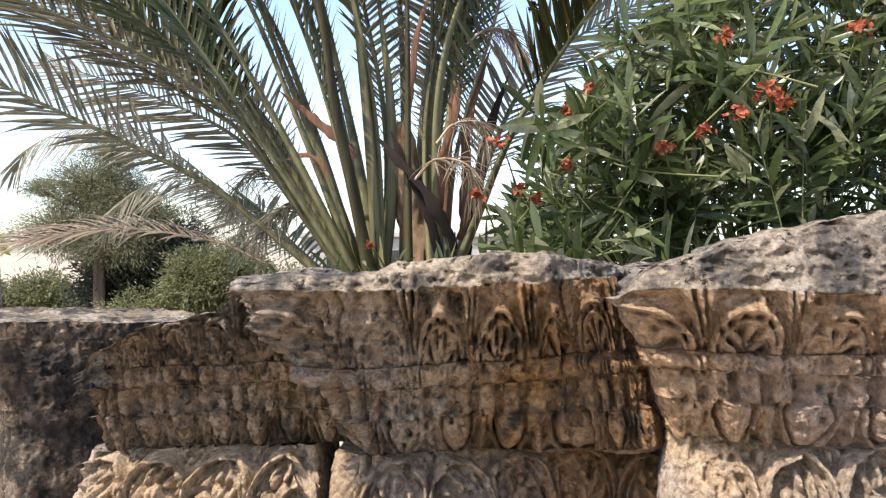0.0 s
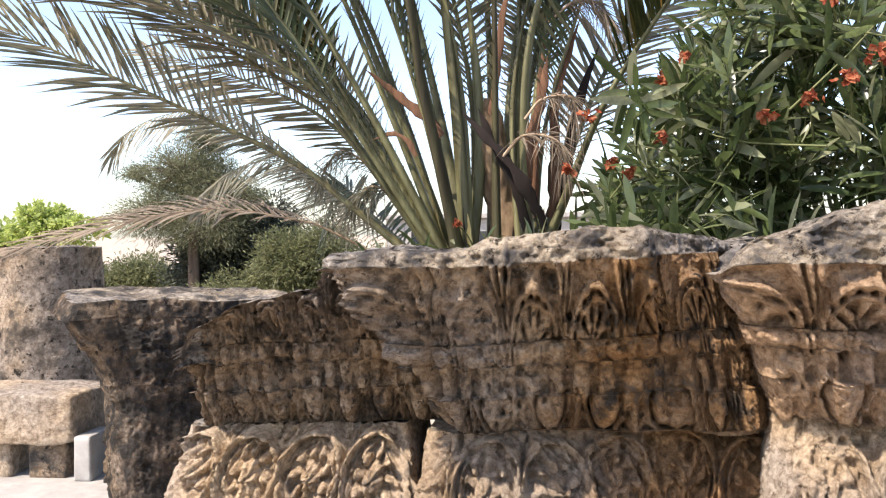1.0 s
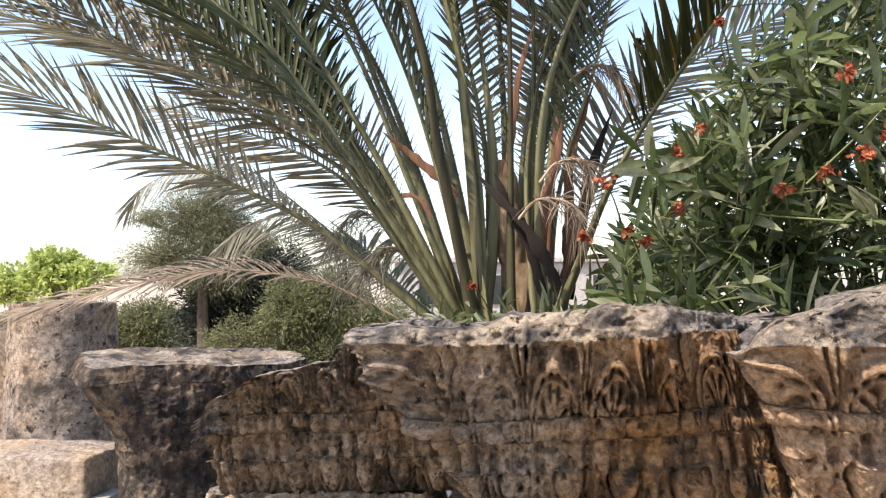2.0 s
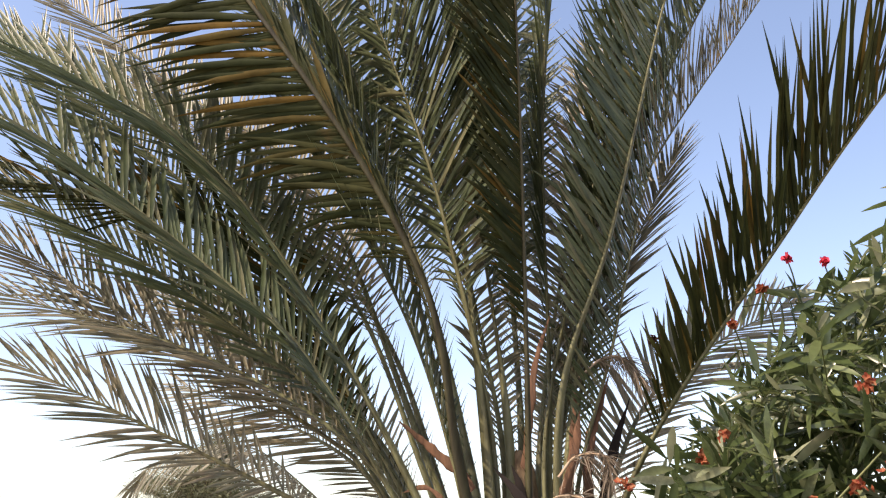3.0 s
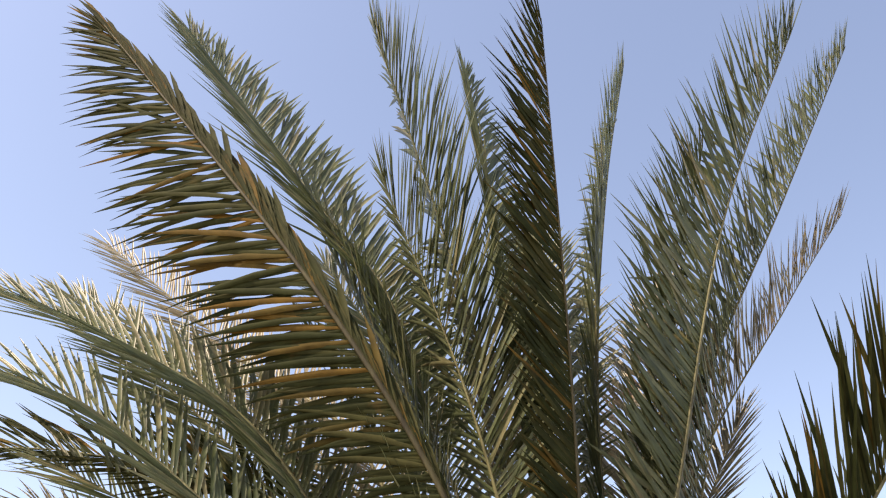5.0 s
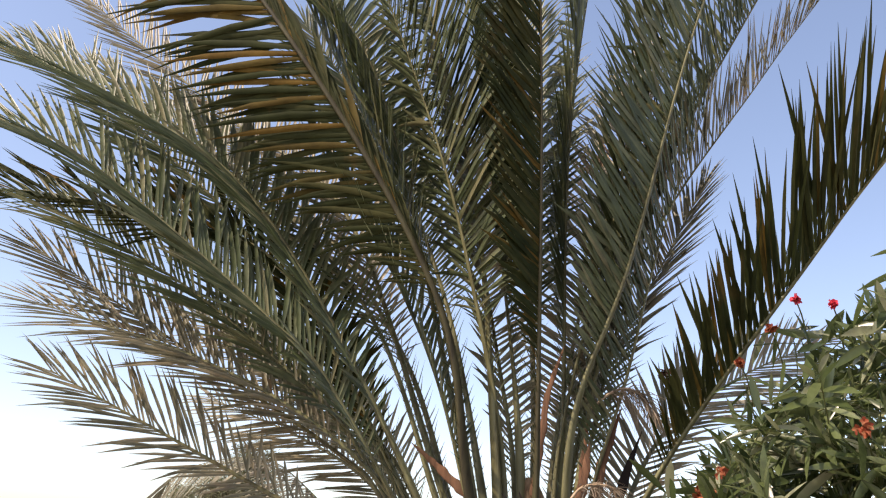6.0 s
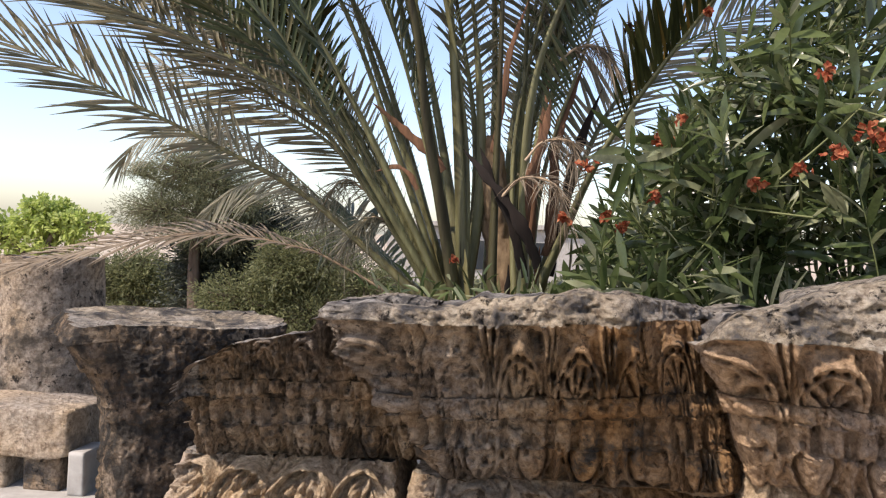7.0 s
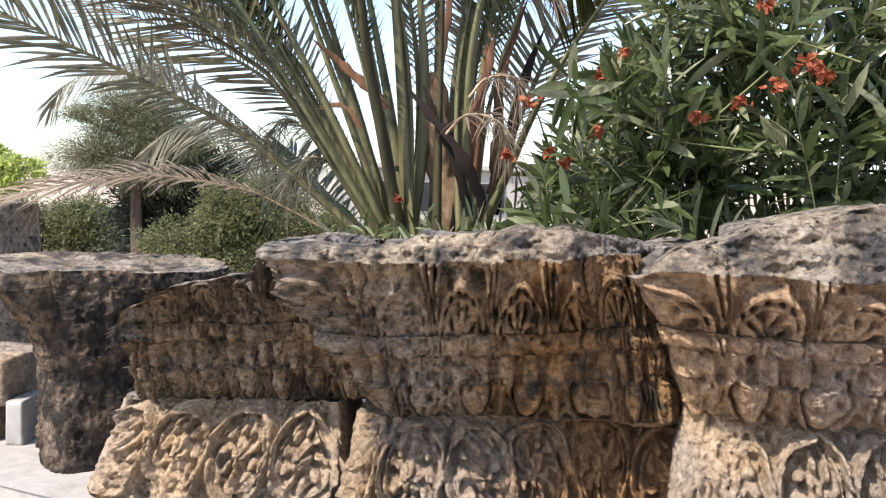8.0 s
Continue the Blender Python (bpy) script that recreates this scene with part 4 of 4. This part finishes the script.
strap([(-0.44, 4.25, 2.0), (-0.51, 4.25, 2.08), (-0.65, 4.25, 2.2), (-0.8, 4.2, 2.32)], 0.032, M_SHEATH, "cut russet frond stub")
strap([(0.0, 4.3, 1.6), (0.0, 4.3, 1.83), (0.03, 4.3, 2.16), (0.06, 4.35, 2.5)], 0.030, M_SHEATH, "russet dead sheath")
strap([(0.08, 4.35, 1.6), (0.11, 4.35, 1.84), (0.11, 4.35, 2.19), (0.23, 4.4, 2.57)], 0.040, M_SHEATH, "russet dead sheath")
strap([(0.1, 4.4, 1.5), (0.15, 4.4, 1.76), (0.21, 4.4, 2.12), (0.33, 4.45, 2.46)], 0.035, M_SHEATH_DARK, "blackened dead sheath")
strap([(-0.05, 4.25, 1.6), (-0.02, 4.2, 1.93), (0.04, 4.2, 2.17), (0.07, 4.2, 2.36)], 0.032, M_SHEATH, "russet dead sheath")
strap([(0.04, 4.05, 1.55), (-0.04, 4.0, 1.74), (-0.16, 4.0, 1.9), (-0.33, 4.05, 2.09)], 0.034, M_SHEATH_DARK, "blackened dead sheath")
strap([(-0.02, 4.1, 1.5), (-0.08, 4.05, 1.71), (-0.19, 4.05, 1.95), (-0.25, 4.05, 2.1)], 0.026, M_SHEATH_DARK, "blackened dead sheath")
strap([(-0.2, 4.25, 2.1), (-0.16, 4.2, 2.38), (-0.13, 4.2, 2.61), (-0.05, 4.2, 2.85)], 0.022, M_SHEATH, "russet dead sheath")
strap([(-0.56, 4.2, 1.9), (-0.6, 4.2, 1.97), (-0.67, 4.2, 2.01), (-0.78, 4.2, 1.98)], 0.017, M_SHEATH, "curled russet sheath")


def old_stubs():
    """Short cut frond stubs that stand round the heart of the palm."""
    rng = np.random.default_rng(191)
    for k in range(14):
        a = math.pi * (1.05 + 0.9 * k / 13) + rng.normal(0, 0.12)
        o = np.array([math.cos(a), math.sin(a) * 0.8, 0])
        foot = PALM + o * 0.24 + [0, 0, rng.uniform(1.1, 1.25)]
        tip = foot + o * rng.uniform(0.08, 0.3) + [0, 0, rng.uniform(0.22, 0.55)]
        strap([foot, (foot + tip) / 2 + o * 0.03, tip], rng.uniform(0.018, 0.032), (M_RACHIS_OLD, M_SHEATH, M_RACHIS_OLD, M_SHEATH_DARK)[k % 4], "cut old frond stub", tuple(o + [0, 0, 0.2]))


old_stubs()


def dry_spray(points, seed, mat=M_LEAFLET_DRY, spread=0.16):
    """A withered fruit stalk with hanging threads."""
    rng = np.random.default_rng(seed)
    c = spline(points, 30)
    ob = part_mesh("dry_spray", *tube(c, np.linspace(0.008, 0.003, 30), 6), M_FIBRE, palm, "withered tan fruit stalk with threads")
    ob.matrix_parent_inverse = PALM_INV
    m = 170
    k = rng.integers(8, 30, m)
    t = unit(np.gradient(c, axis=0))[k]
    way = t * 0.6 + rng.normal(0, 0.45, (m, 3)) + [0, 0, -0.25]
    part_mesh("tassel", *blades(c[k], way, rng.normal(0, 1, (m, 3)), rng.uniform(0.5, 1.2, m) * spread, 0.0045, 0.5, 4, 0.3), mat, ob)


dry_spray([(-0.14, 4.0, 1.87), (-0.04, 3.95, 1.96), (0.1, 3.9, 1.93), (0.14, 3.9, 1.83)], 201)
dry_spray([(-0.04, 4.1, 2.05), (0.04, 4.1, 2.14), (0.17, 4.05, 2.14), (0.19, 4.05, 2.04)], 202)
dry_spray([(0.08, 4.3, 2.54), (0.19, 4.3, 2.63), (0.3, 4.3, 2.63), (0.38, 4.3, 2.53)], 203)
dry_spray([(-0.57, 4.3, 1.61), (-0.7, 4.25, 1.73), (-0.8, 4.2, 1.75), (-0.91, 4.2, 1.61)], 204, M_LEAFLET_GREY, 0.2)
dry_spray([(-0.62, 4.3, 1.76), (-0.82, 4.3, 1.88), (-0.96, 4.3, 1.94), (-1.09, 4.35, 1.77)], 205, M_LEAFLET_GREY, 0.2)


# ---------- oleander ----------
OLE = np.array([1.55, 3.75, 0.0])
oleander = thing("oleander", "dense oleander shrub with orange red flower clusters", "shrub", at=tuple(OLE))
OLE_INV = Matrix.Translation(-Vector(OLE))


def shrub_reach(x):
    """Height of the shrub's outline over the plan line."""
    return np.interp(x - 0.07, [0.0, 0.15, 0.35, 0.6, 0.85, 1.1, 1.5, 2.0, 2.6], [1.35, 1.62, 2.05, 2.36, 2.66, 2.9, 3.05, 3.0, 2.6])


def oleander_parts():
    rng = np.random.default_rng(301)
    tips, ways, stems = [], [], []
    while len(tips) < 600:
        x = rng.uniform(0.1, 2.5)
        y = rng.uniform(3.0, 4.3) + 0.25 * (x < 0.6)
        top = shrub_reach(x * (3.4 / y) ** 0.0) * 1.0
        z = rng.uniform(0.9, top)
        if rng.random() < 0.35:
            y = rng.uniform(2.98, 3.35)
        tip = np.array([x, y, z])
        way = unit(np.array([(x - 1.5) * 0.55, (y - 3.9) * 0.9, 0.45]) + rng.normal(0, 0.55, 3))
        tips.append(tip)
        ways.append(way)
    tips, ways = np.array(tips), np.array(ways)
    pieces = []
    for tip, way in zip(tips, ways):
        root = tip - way * rng.uniform(0.35, 0.6) - [0, 0, 0.1]
        pieces.append(tube(spline([root, (root + tip) / 2 + rng.normal(0, 0.02, 3), tip], 6), np.linspace(0.004, 0.002, 6), 5))
    for k in range(26):
        back = tips[tips[:, 1] > 3.7]
        a = back[rng.integers(len(back))]
        foot = OLE + rng.normal(0, 0.14, 3) * [1, 1, 0]
        pieces.append(tube(spline([foot, foot * 0.5 + a * 0.5 + [0, 0.25, 0.2], a], 16), np.linspace(0.016, 0.004, 16), 6))
    tagged(part_mesh("stem_tangle", *join(pieces), M_TWIG, oleander, "thin green stems"), kind="stuff").matrix_parent_inverse = OLE_INV
    bases, dirs, flats, lens = [], [], [], []
    for tip, way in zip(tips, ways):
        side = unit(np.cross(way, [0.3, 0.2, 1.0]))
        other = np.cross(way, side)
        for w in range(7):
            at = tip - way * (0.055 * w)
            turn = rng.uniform(0, 6.28)
            for j in range(3):
                a = turn + j * 2.094 + rng.normal(0, 0.2)
                out = side * math.cos(a) + other * math.sin(a)
                opening = 0.45 + 0.16 * w + rng.normal(0, 0.12)
                bases.append(at)
                dirs.append(way * math.cos(opening) + out * math.sin(opening))
                flats.append(way * math.sin(opening) - out * math.cos(opening) + rng.normal(0, 0.45, 3))
                lens.append(rng.uniform(0.13, 0.215) * (0.7 if w == 0 else 1))
    bases, dirs, flats, lens = map(np.array, (bases, dirs, flats, lens))
    near = np.argsort(bases[:, 1] + 0.4 * np.abs(bases[:, 2] - 2.0))[:300]
    rest = np.setdiff1d(np.arange(len(bases)), near)
    shape = (0.2, 0.8, 1.0, 0.8, 0.05)
    ob = part_mesh("foliage", *blades(bases[rest], dirs[rest], flats[rest], lens[rest], lens[rest] * 0.165, 0.16, 4, 0.25, shape), M_OLEANDER, oleander)
    ob.matrix_parent_inverse = OLE_INV
    tagged(ob, "dense glossy lance-shaped leaves", kind="stuff")
    one = np.zeros((1, 3))
    shapes = [mesh_of("leaf", *blades(one, np.array([[0, 1.0, 0]]), np.array([[0, 0, 1.0]]), 1.0, 0.17, d, 4, 0.25, shape), M_OLEANDER) for d in (0.05, 0.15, 0.25)]
    for k in near:
        y = Vector(unit(dirs[k]))
        z = Vector(flats[k])
        z = (z - y * z.dot(y)).normalized()
        x = y.cross(z)
        lf = new("leaf", shapes[k % 3])
        lf.parent = oleander
        lf.matrix_parent_inverse = OLE_INV
        L = float(lens[k])
        lf.matrix_basis = Matrix.Translation(Vector(bases[k])) @ Matrix((x, y, z)).transposed().to_4x4() @ Matrix.Diagonal((L, L, L, 1))


oleander_parts()


def flower_cluster(at, size, mat, seed):
    """A loose head of small five-petalled blossoms on a thin stalk."""
    rng = np.random.default_rng(seed)
    at = np.array(at)
    m = int(8 + size * 150)
    heads = at + rng.normal(0, size * 0.36, (m, 3)) * [1, 0.8, 0.8]
    base, way, flat = [], [], []
    for h in heads:
        axis = unit(rng.normal(0, 1, 3) + [0, -0.6, 0.3])
        a = unit(np.cross(axis, [0.2, 0.1, 1]))
        b = np.cross(axis, a)
        for j in range(5):
            t = j * 1.2566
            o = a * math.cos(t) + b * math.sin(t)
            base.append(h)
            way.append(o + axis * 0.5)
            flat.append(axis - o * 0.5)
    ob = part_mesh("blossom_head", *blades(np.array(base), np.array(way), np.array(flat), rng.uniform(0.5, 1.0, len(base)) * 0.022, 0.015, 0.1, 3, 0.3, (0.3, 1.0, 0.9, 0.3)), mat, oleander, {M_PETAL: "orange red blossoms", M_PINK: "pink red blossoms"}.get(mat, "withered dark blossoms"))
    ob.matrix_parent_inverse = OLE_INV
    foot = at + [0.08, 0.18, -0.14]
    part_mesh("flower_stalk", *tube(spline([foot, (foot + at) / 2 + [0, -0.01, 0.02], at], 8), np.linspace(0.004, 0.0025, 8), 5), M_TWIG, ob)


for n, (x, y, z, size) in enumerate([(0.46, 3.15, 2.05, 0.055), (0.52, 3.15, 2.13, 0.03), (0.43, 3.1, 1.85, 0.03), (0.74, 2.98, 1.9, 0.03), (0.86, 2.95, 1.95, 0.05),
                                     (0.97, 2.9, 2.0, 0.035), (1.06, 2.88, 2.06, 0.05), (0.95, 2.98, 2.26, 0.04), (0.28, 3.3, 1.78, 0.025), (0.34, 3.3, 1.74, 0.03), (0.22, 3.6, 1.99, 0.045),
                                     (0.13, 3.5, 1.77, 0.03), (1.4, 2.95, 2.3, 0.045), (1.13, 2.92, 2.03, 0.04), (0.8, 3.55, 2.76, 0.03), (-0.35, 4.0, 1.57, 0.02), (0.66, 3.5, 2.6, 0.02)]):
    flower_cluster((x, y, z), size, M_PETAL, 400 + n)
for n, (x, y, z, size) in enumerate([(0.87, 3.4, 2.84, 0.016), (1.0, 3.38, 2.82, 0.022)]):
    flower_cluster((x, y, z), size, M_PINK, 450 + n)


flower_cluster((0.40, 3.85, 2.62), 0.05, M_WITHERED, 470)


def low_weeds():
    """Green shoots round the palm's foot."""
    rng = np.random.default_rng(611)
    root = thing("weed_clump", "green leafy shoots round the foot of the palm", "plant", at=(-0.1, 4.0, 0))
    n = 520
    foot = np.stack([rng.uniform(-0.75, 0.35, n), rng.uniform(3.75, 4.1, n), rng.uniform(1.05, 1.42, n) + 0.12 * rng.random(n) ** 3], 1)
    way = rng.normal(0, 0.6, (n, 3)) + [0, -0.2, 0.7]
    ob = part_mesh("foliage", *blades(foot, way, rng.normal(0, 1, (n, 3)), rng.uniform(0.07, 0.17, n), 0.017, 0.25, 3, 0.3), M_OLEANDER, root)
    tagged(ob, kind="stuff").matrix_parent_inverse = Matrix.Translation(-root.location)
    stems = [tube(spline([(x, 3.95, -0.05), (x * 0.9, 3.95, 0.6), (x + rng.uniform(-0.1, 0.1), 3.9, 1.3)], 8), np.linspace(0.012, 0.004, 8), 5) for x in np.linspace(-0.7, 0.3, 14)]
    ob = part_mesh("stem_tangle", *join(stems), M_TWIG, root)
    tagged(ob, kind="stuff").matrix_parent_inverse = Matrix.Translation(-root.location)


low_weeds()


# ---------- trees and distance ----------
def leafy_tree(name, label, foot, trunk_top, lobes, mat, leaf, count, seed, girth=0.12, slim=0.3, droop=0.2):
    """A tapered trunk with limbs to every lobe, and clumps of small leaves spread unevenly over the lobes."""
    rng = np.random.default_rng(seed)
    foot = np.array(foot, float)
    root = thing(name, label, "tree", at=tuple(foot))
    inv = Matrix.Translation(-Vector(foot))
    fork = np.array(trunk_top, float)
    tr = tube(spline([foot - [0, 0, 0.1], foot * 0.5 + fork * 0.5 + rng.normal(0, 0.05, 3), fork], 16), np.linspace(girth, girth * 0.5, 16), 10)
    part_mesh("trunk", *tr, M_BARK, root).matrix_parent_inverse = inv
    limbs, base, way = [], [], []
    for c, r, share in lobes:
        c, r = np.array(c, float), np.array(r, float)
        limbs.append(tube(spline([fork, (fork + c) / 2 + rng.normal(0, 0.08, 3), c], 10), np.linspace(girth * 0.45, girth * 0.1, 10), 6))
        m = int(count * share)
        clump = unit(rng.normal(0, 1, (max(6, m // 26), 3))) * rng.uniform(0.35, 1.12, (max(6, m // 26), 1))
        pick = clump[rng.integers(0, len(clump), m)]
        o = pick + rng.normal(0, 0.13, (m, 3))
        for q in clump[::2]:
            e = c + q * r * 0.9
            limbs.append(tube(np.linspace(c, e, 5), np.linspace(girth * 0.12, girth * 0.03, 5), 4))
        base.append(c + o * r)
        way.append(unit(o - pick * 0.4 + rng.normal(0, 0.4, (m, 3)) + [0, 0, 0.15]))
    tagged(part_mesh("branching", *join(limbs), M_BARK, root), kind="stuff").matrix_parent_inverse = inv
    base, way = np.vstack(base), np.vstack(way)
    n = len(base)
    lv = part_mesh("crown", *blades(base, way, rng.normal(0, 1, (n, 3)), rng.uniform(0.6, 1.2, n) * leaf, leaf * slim, droop, 2, 0.2, (0.4, 1.0, 0.1)), mat, root)
    lv.matrix_parent_inverse = inv
    return root


leafy_tree("pine_tree", "hazy grey-green pine tapering to a ragged top", (-5.4, 13.5, 0), (-5.35, 13.4, 2.2),
           [((-5.15, 13.3, 3.05), (0.38, 0.4, 0.38), 0.10), ((-5.5, 13.3, 2.55), (0.75, 0.6, 0.42), 0.26), ((-4.95, 13.3, 2.35), (0.5, 0.5, 0.36), 0.14), ((-5.95, 13.3, 1.9), (0.7, 0.6, 0.40), 0.2),
            ((-5.1, 13.3, 1.75), (0.75, 0.6, 0.45), 0.2), ((-6.3, 13.3, 2.55), (0.25, 0.3, 0.12), 0.03), ((-4.5, 13.3, 2.1), (0.4, 0.4, 0.3), 0.07)], M_PINE, 0.075, 42000, 501, slim=0.13)
leafy_tree("pine_tree", "dark green broad tree beside the pine", (-5.0, 14.2, 0), (-5.0, 14.2, 0.8),
           [((-5.3, 14.1, 1.05), (0.7, 0.6, 0.65), 0.4), ((-4.55, 14.1, 1.6), (0.65, 0.6, 0.6), 0.3), ((-4.5, 14.1, 0.7), (0.7, 0.6, 0.4), 0.2), ((-5.2, 14.1, 0.35), (1.0, 0.6, 0.5), 0.2)], M_DARKLEAF, 0.10, 30000, 502, slim=0.3)
leafy_tree("bushy_tree", "olive green bushy tree in the sun", (-3.4, 13.0, 0), (-3.4, 13.0, 0.7),
           [((-3.75, 12.9, 1.1), (0.5, 0.5, 0.5), 0.3), ((-3.2, 12.9, 1.2), (0.5, 0.5, 0.5), 0.3), ((-4.4, 12.9, 0.55), (0.7, 0.5, 0.45), 0.2), ((-2.5, 12.9, 0.9), (0.6, 0.5, 0.5), 0.15), ((-3.3, 12.9, 0.35), (1.1, 0.5, 0.45), 0.25)], M_BUSH, 0.07, 34000, 503, slim=0.3)
leafy_tree("bushy_tree", "bright yellow-green tree beyond the column", (-6.5, 11.0, 0), (-6.5, 11.0, 1.0),
           [((-6.5, 11.0, 1.72), (0.34, 0.4, 0.24), 0.4), ((-6.05, 11.0, 1.62), (0.32, 0.4, 0.18), 0.2), ((-7.1, 11.0, 1.45), (0.42, 0.4, 0.26), 0.25), ((-6.4, 11.0, 1.2), (0.35, 0.4, 0.3), 0.15)], M_BRIGHT, 0.085, 6500, 504, slim=0.5)
leafy_tree("bushy_tree", "pale green bush at the garden edge", (-6.9, 14.5, 0), (-6.9, 14.5, 0.4),
           [((-7.9, 14.5, 0.7), (0.6, 0.5, 0.4), 0.4), ((-6.9, 14.6, 0.75), (0.5, 0.5, 0.45), 0.35), ((-6.6, 14.6, 0.3), (1.2, 0.5, 0.4), 0.3)], M_BUSH, 0.08, 22000, 505, slim=0.3)


def hedge():
    """A low clipped line of shrubs that closes the garden behind the trees."""
    rng = np.random.default_rng(521)
    root = thing("hedge", "dull green hedge along the garden's far edge", "hedge", at=(-5, 17, 0))
    n = 26000
    x = rng.uniform(-14, 4, n)
    top = 0.85 + 0.16 * lattice(np.stack([x * 1.3, x * 0, x * 0], 1), 5)
    base = np.stack([x, 17 + rng.normal(0, 0.3, n), top * rng.random(n) ** 0.7], 1)
    ob = part_mesh("foliage", *blades(base, rng.normal(0, 1, (n, 3)) + [0, -0.3, 0.4], rng.normal(0, 1, (n, 3)), rng.uniform(0.08, 0.18, n), 0.05, 0.2, 2, 0.2, (0.4, 1.0, 0.1)), M_PINE, root)
    tagged(ob, kind="stuff").matrix_parent_inverse = Matrix.Translation(-root.location)
    feet = [tube(spline([(a, 17, -0.05), (a + 0.05, 17, 0.4), (a - 0.05, 17, 0.8)], 6), np.linspace(0.03, 0.01, 6), 5) for a in np.linspace(-13.8, 3.8, 40)]
    ob = part_mesh("stem_tangle", *join(feet), M_BARK, root)
    tagged(ob, kind="stuff").matrix_parent_inverse = Matrix.Translation(-root.location)


hedge()


def far_house():
    """Pale house far off, with a railed balcony, seen between the palm stalks."""
    root = thing("house", "pale rendered house far behind the palm", "house", at=(-1.0, 27, 0))
    inv = Matrix.Translation(-root.location)
    bm = bmesh.new()
    box(bm, (-4.6, 27, -0.05), (3.6, 33, 2.0), 0.03)
    part("wall", bm, M_WALL, root).matrix_parent_inverse = inv
    bm = bmesh.new()
    box(bm, (-4.8, 26.8, 2.0), (3.8, 33.2, 2.15), 0.02)
    part("roof", bm, M_CONCRETE, root).matrix_parent_inverse = inv
    for x in (-3.8, -2.0, -0.2, 1.6):
        bm = bmesh.new()
        box(bm, (x, 26.93, 0.7), (x + 0.9, 26.99, 1.6), 0.01)
        part("window", bm, M_DARKGLASS, root, "dark window").matrix_parent_inverse = inv


def glass_material():
    m, nt, b = material("dark window glass", 0.08, 0.5)
    b.inputs["Base Color"].default_value = (0.03, 0.035, 0.04, 1)
    return m


M_DARKGLASS = glass_material()
far_house()
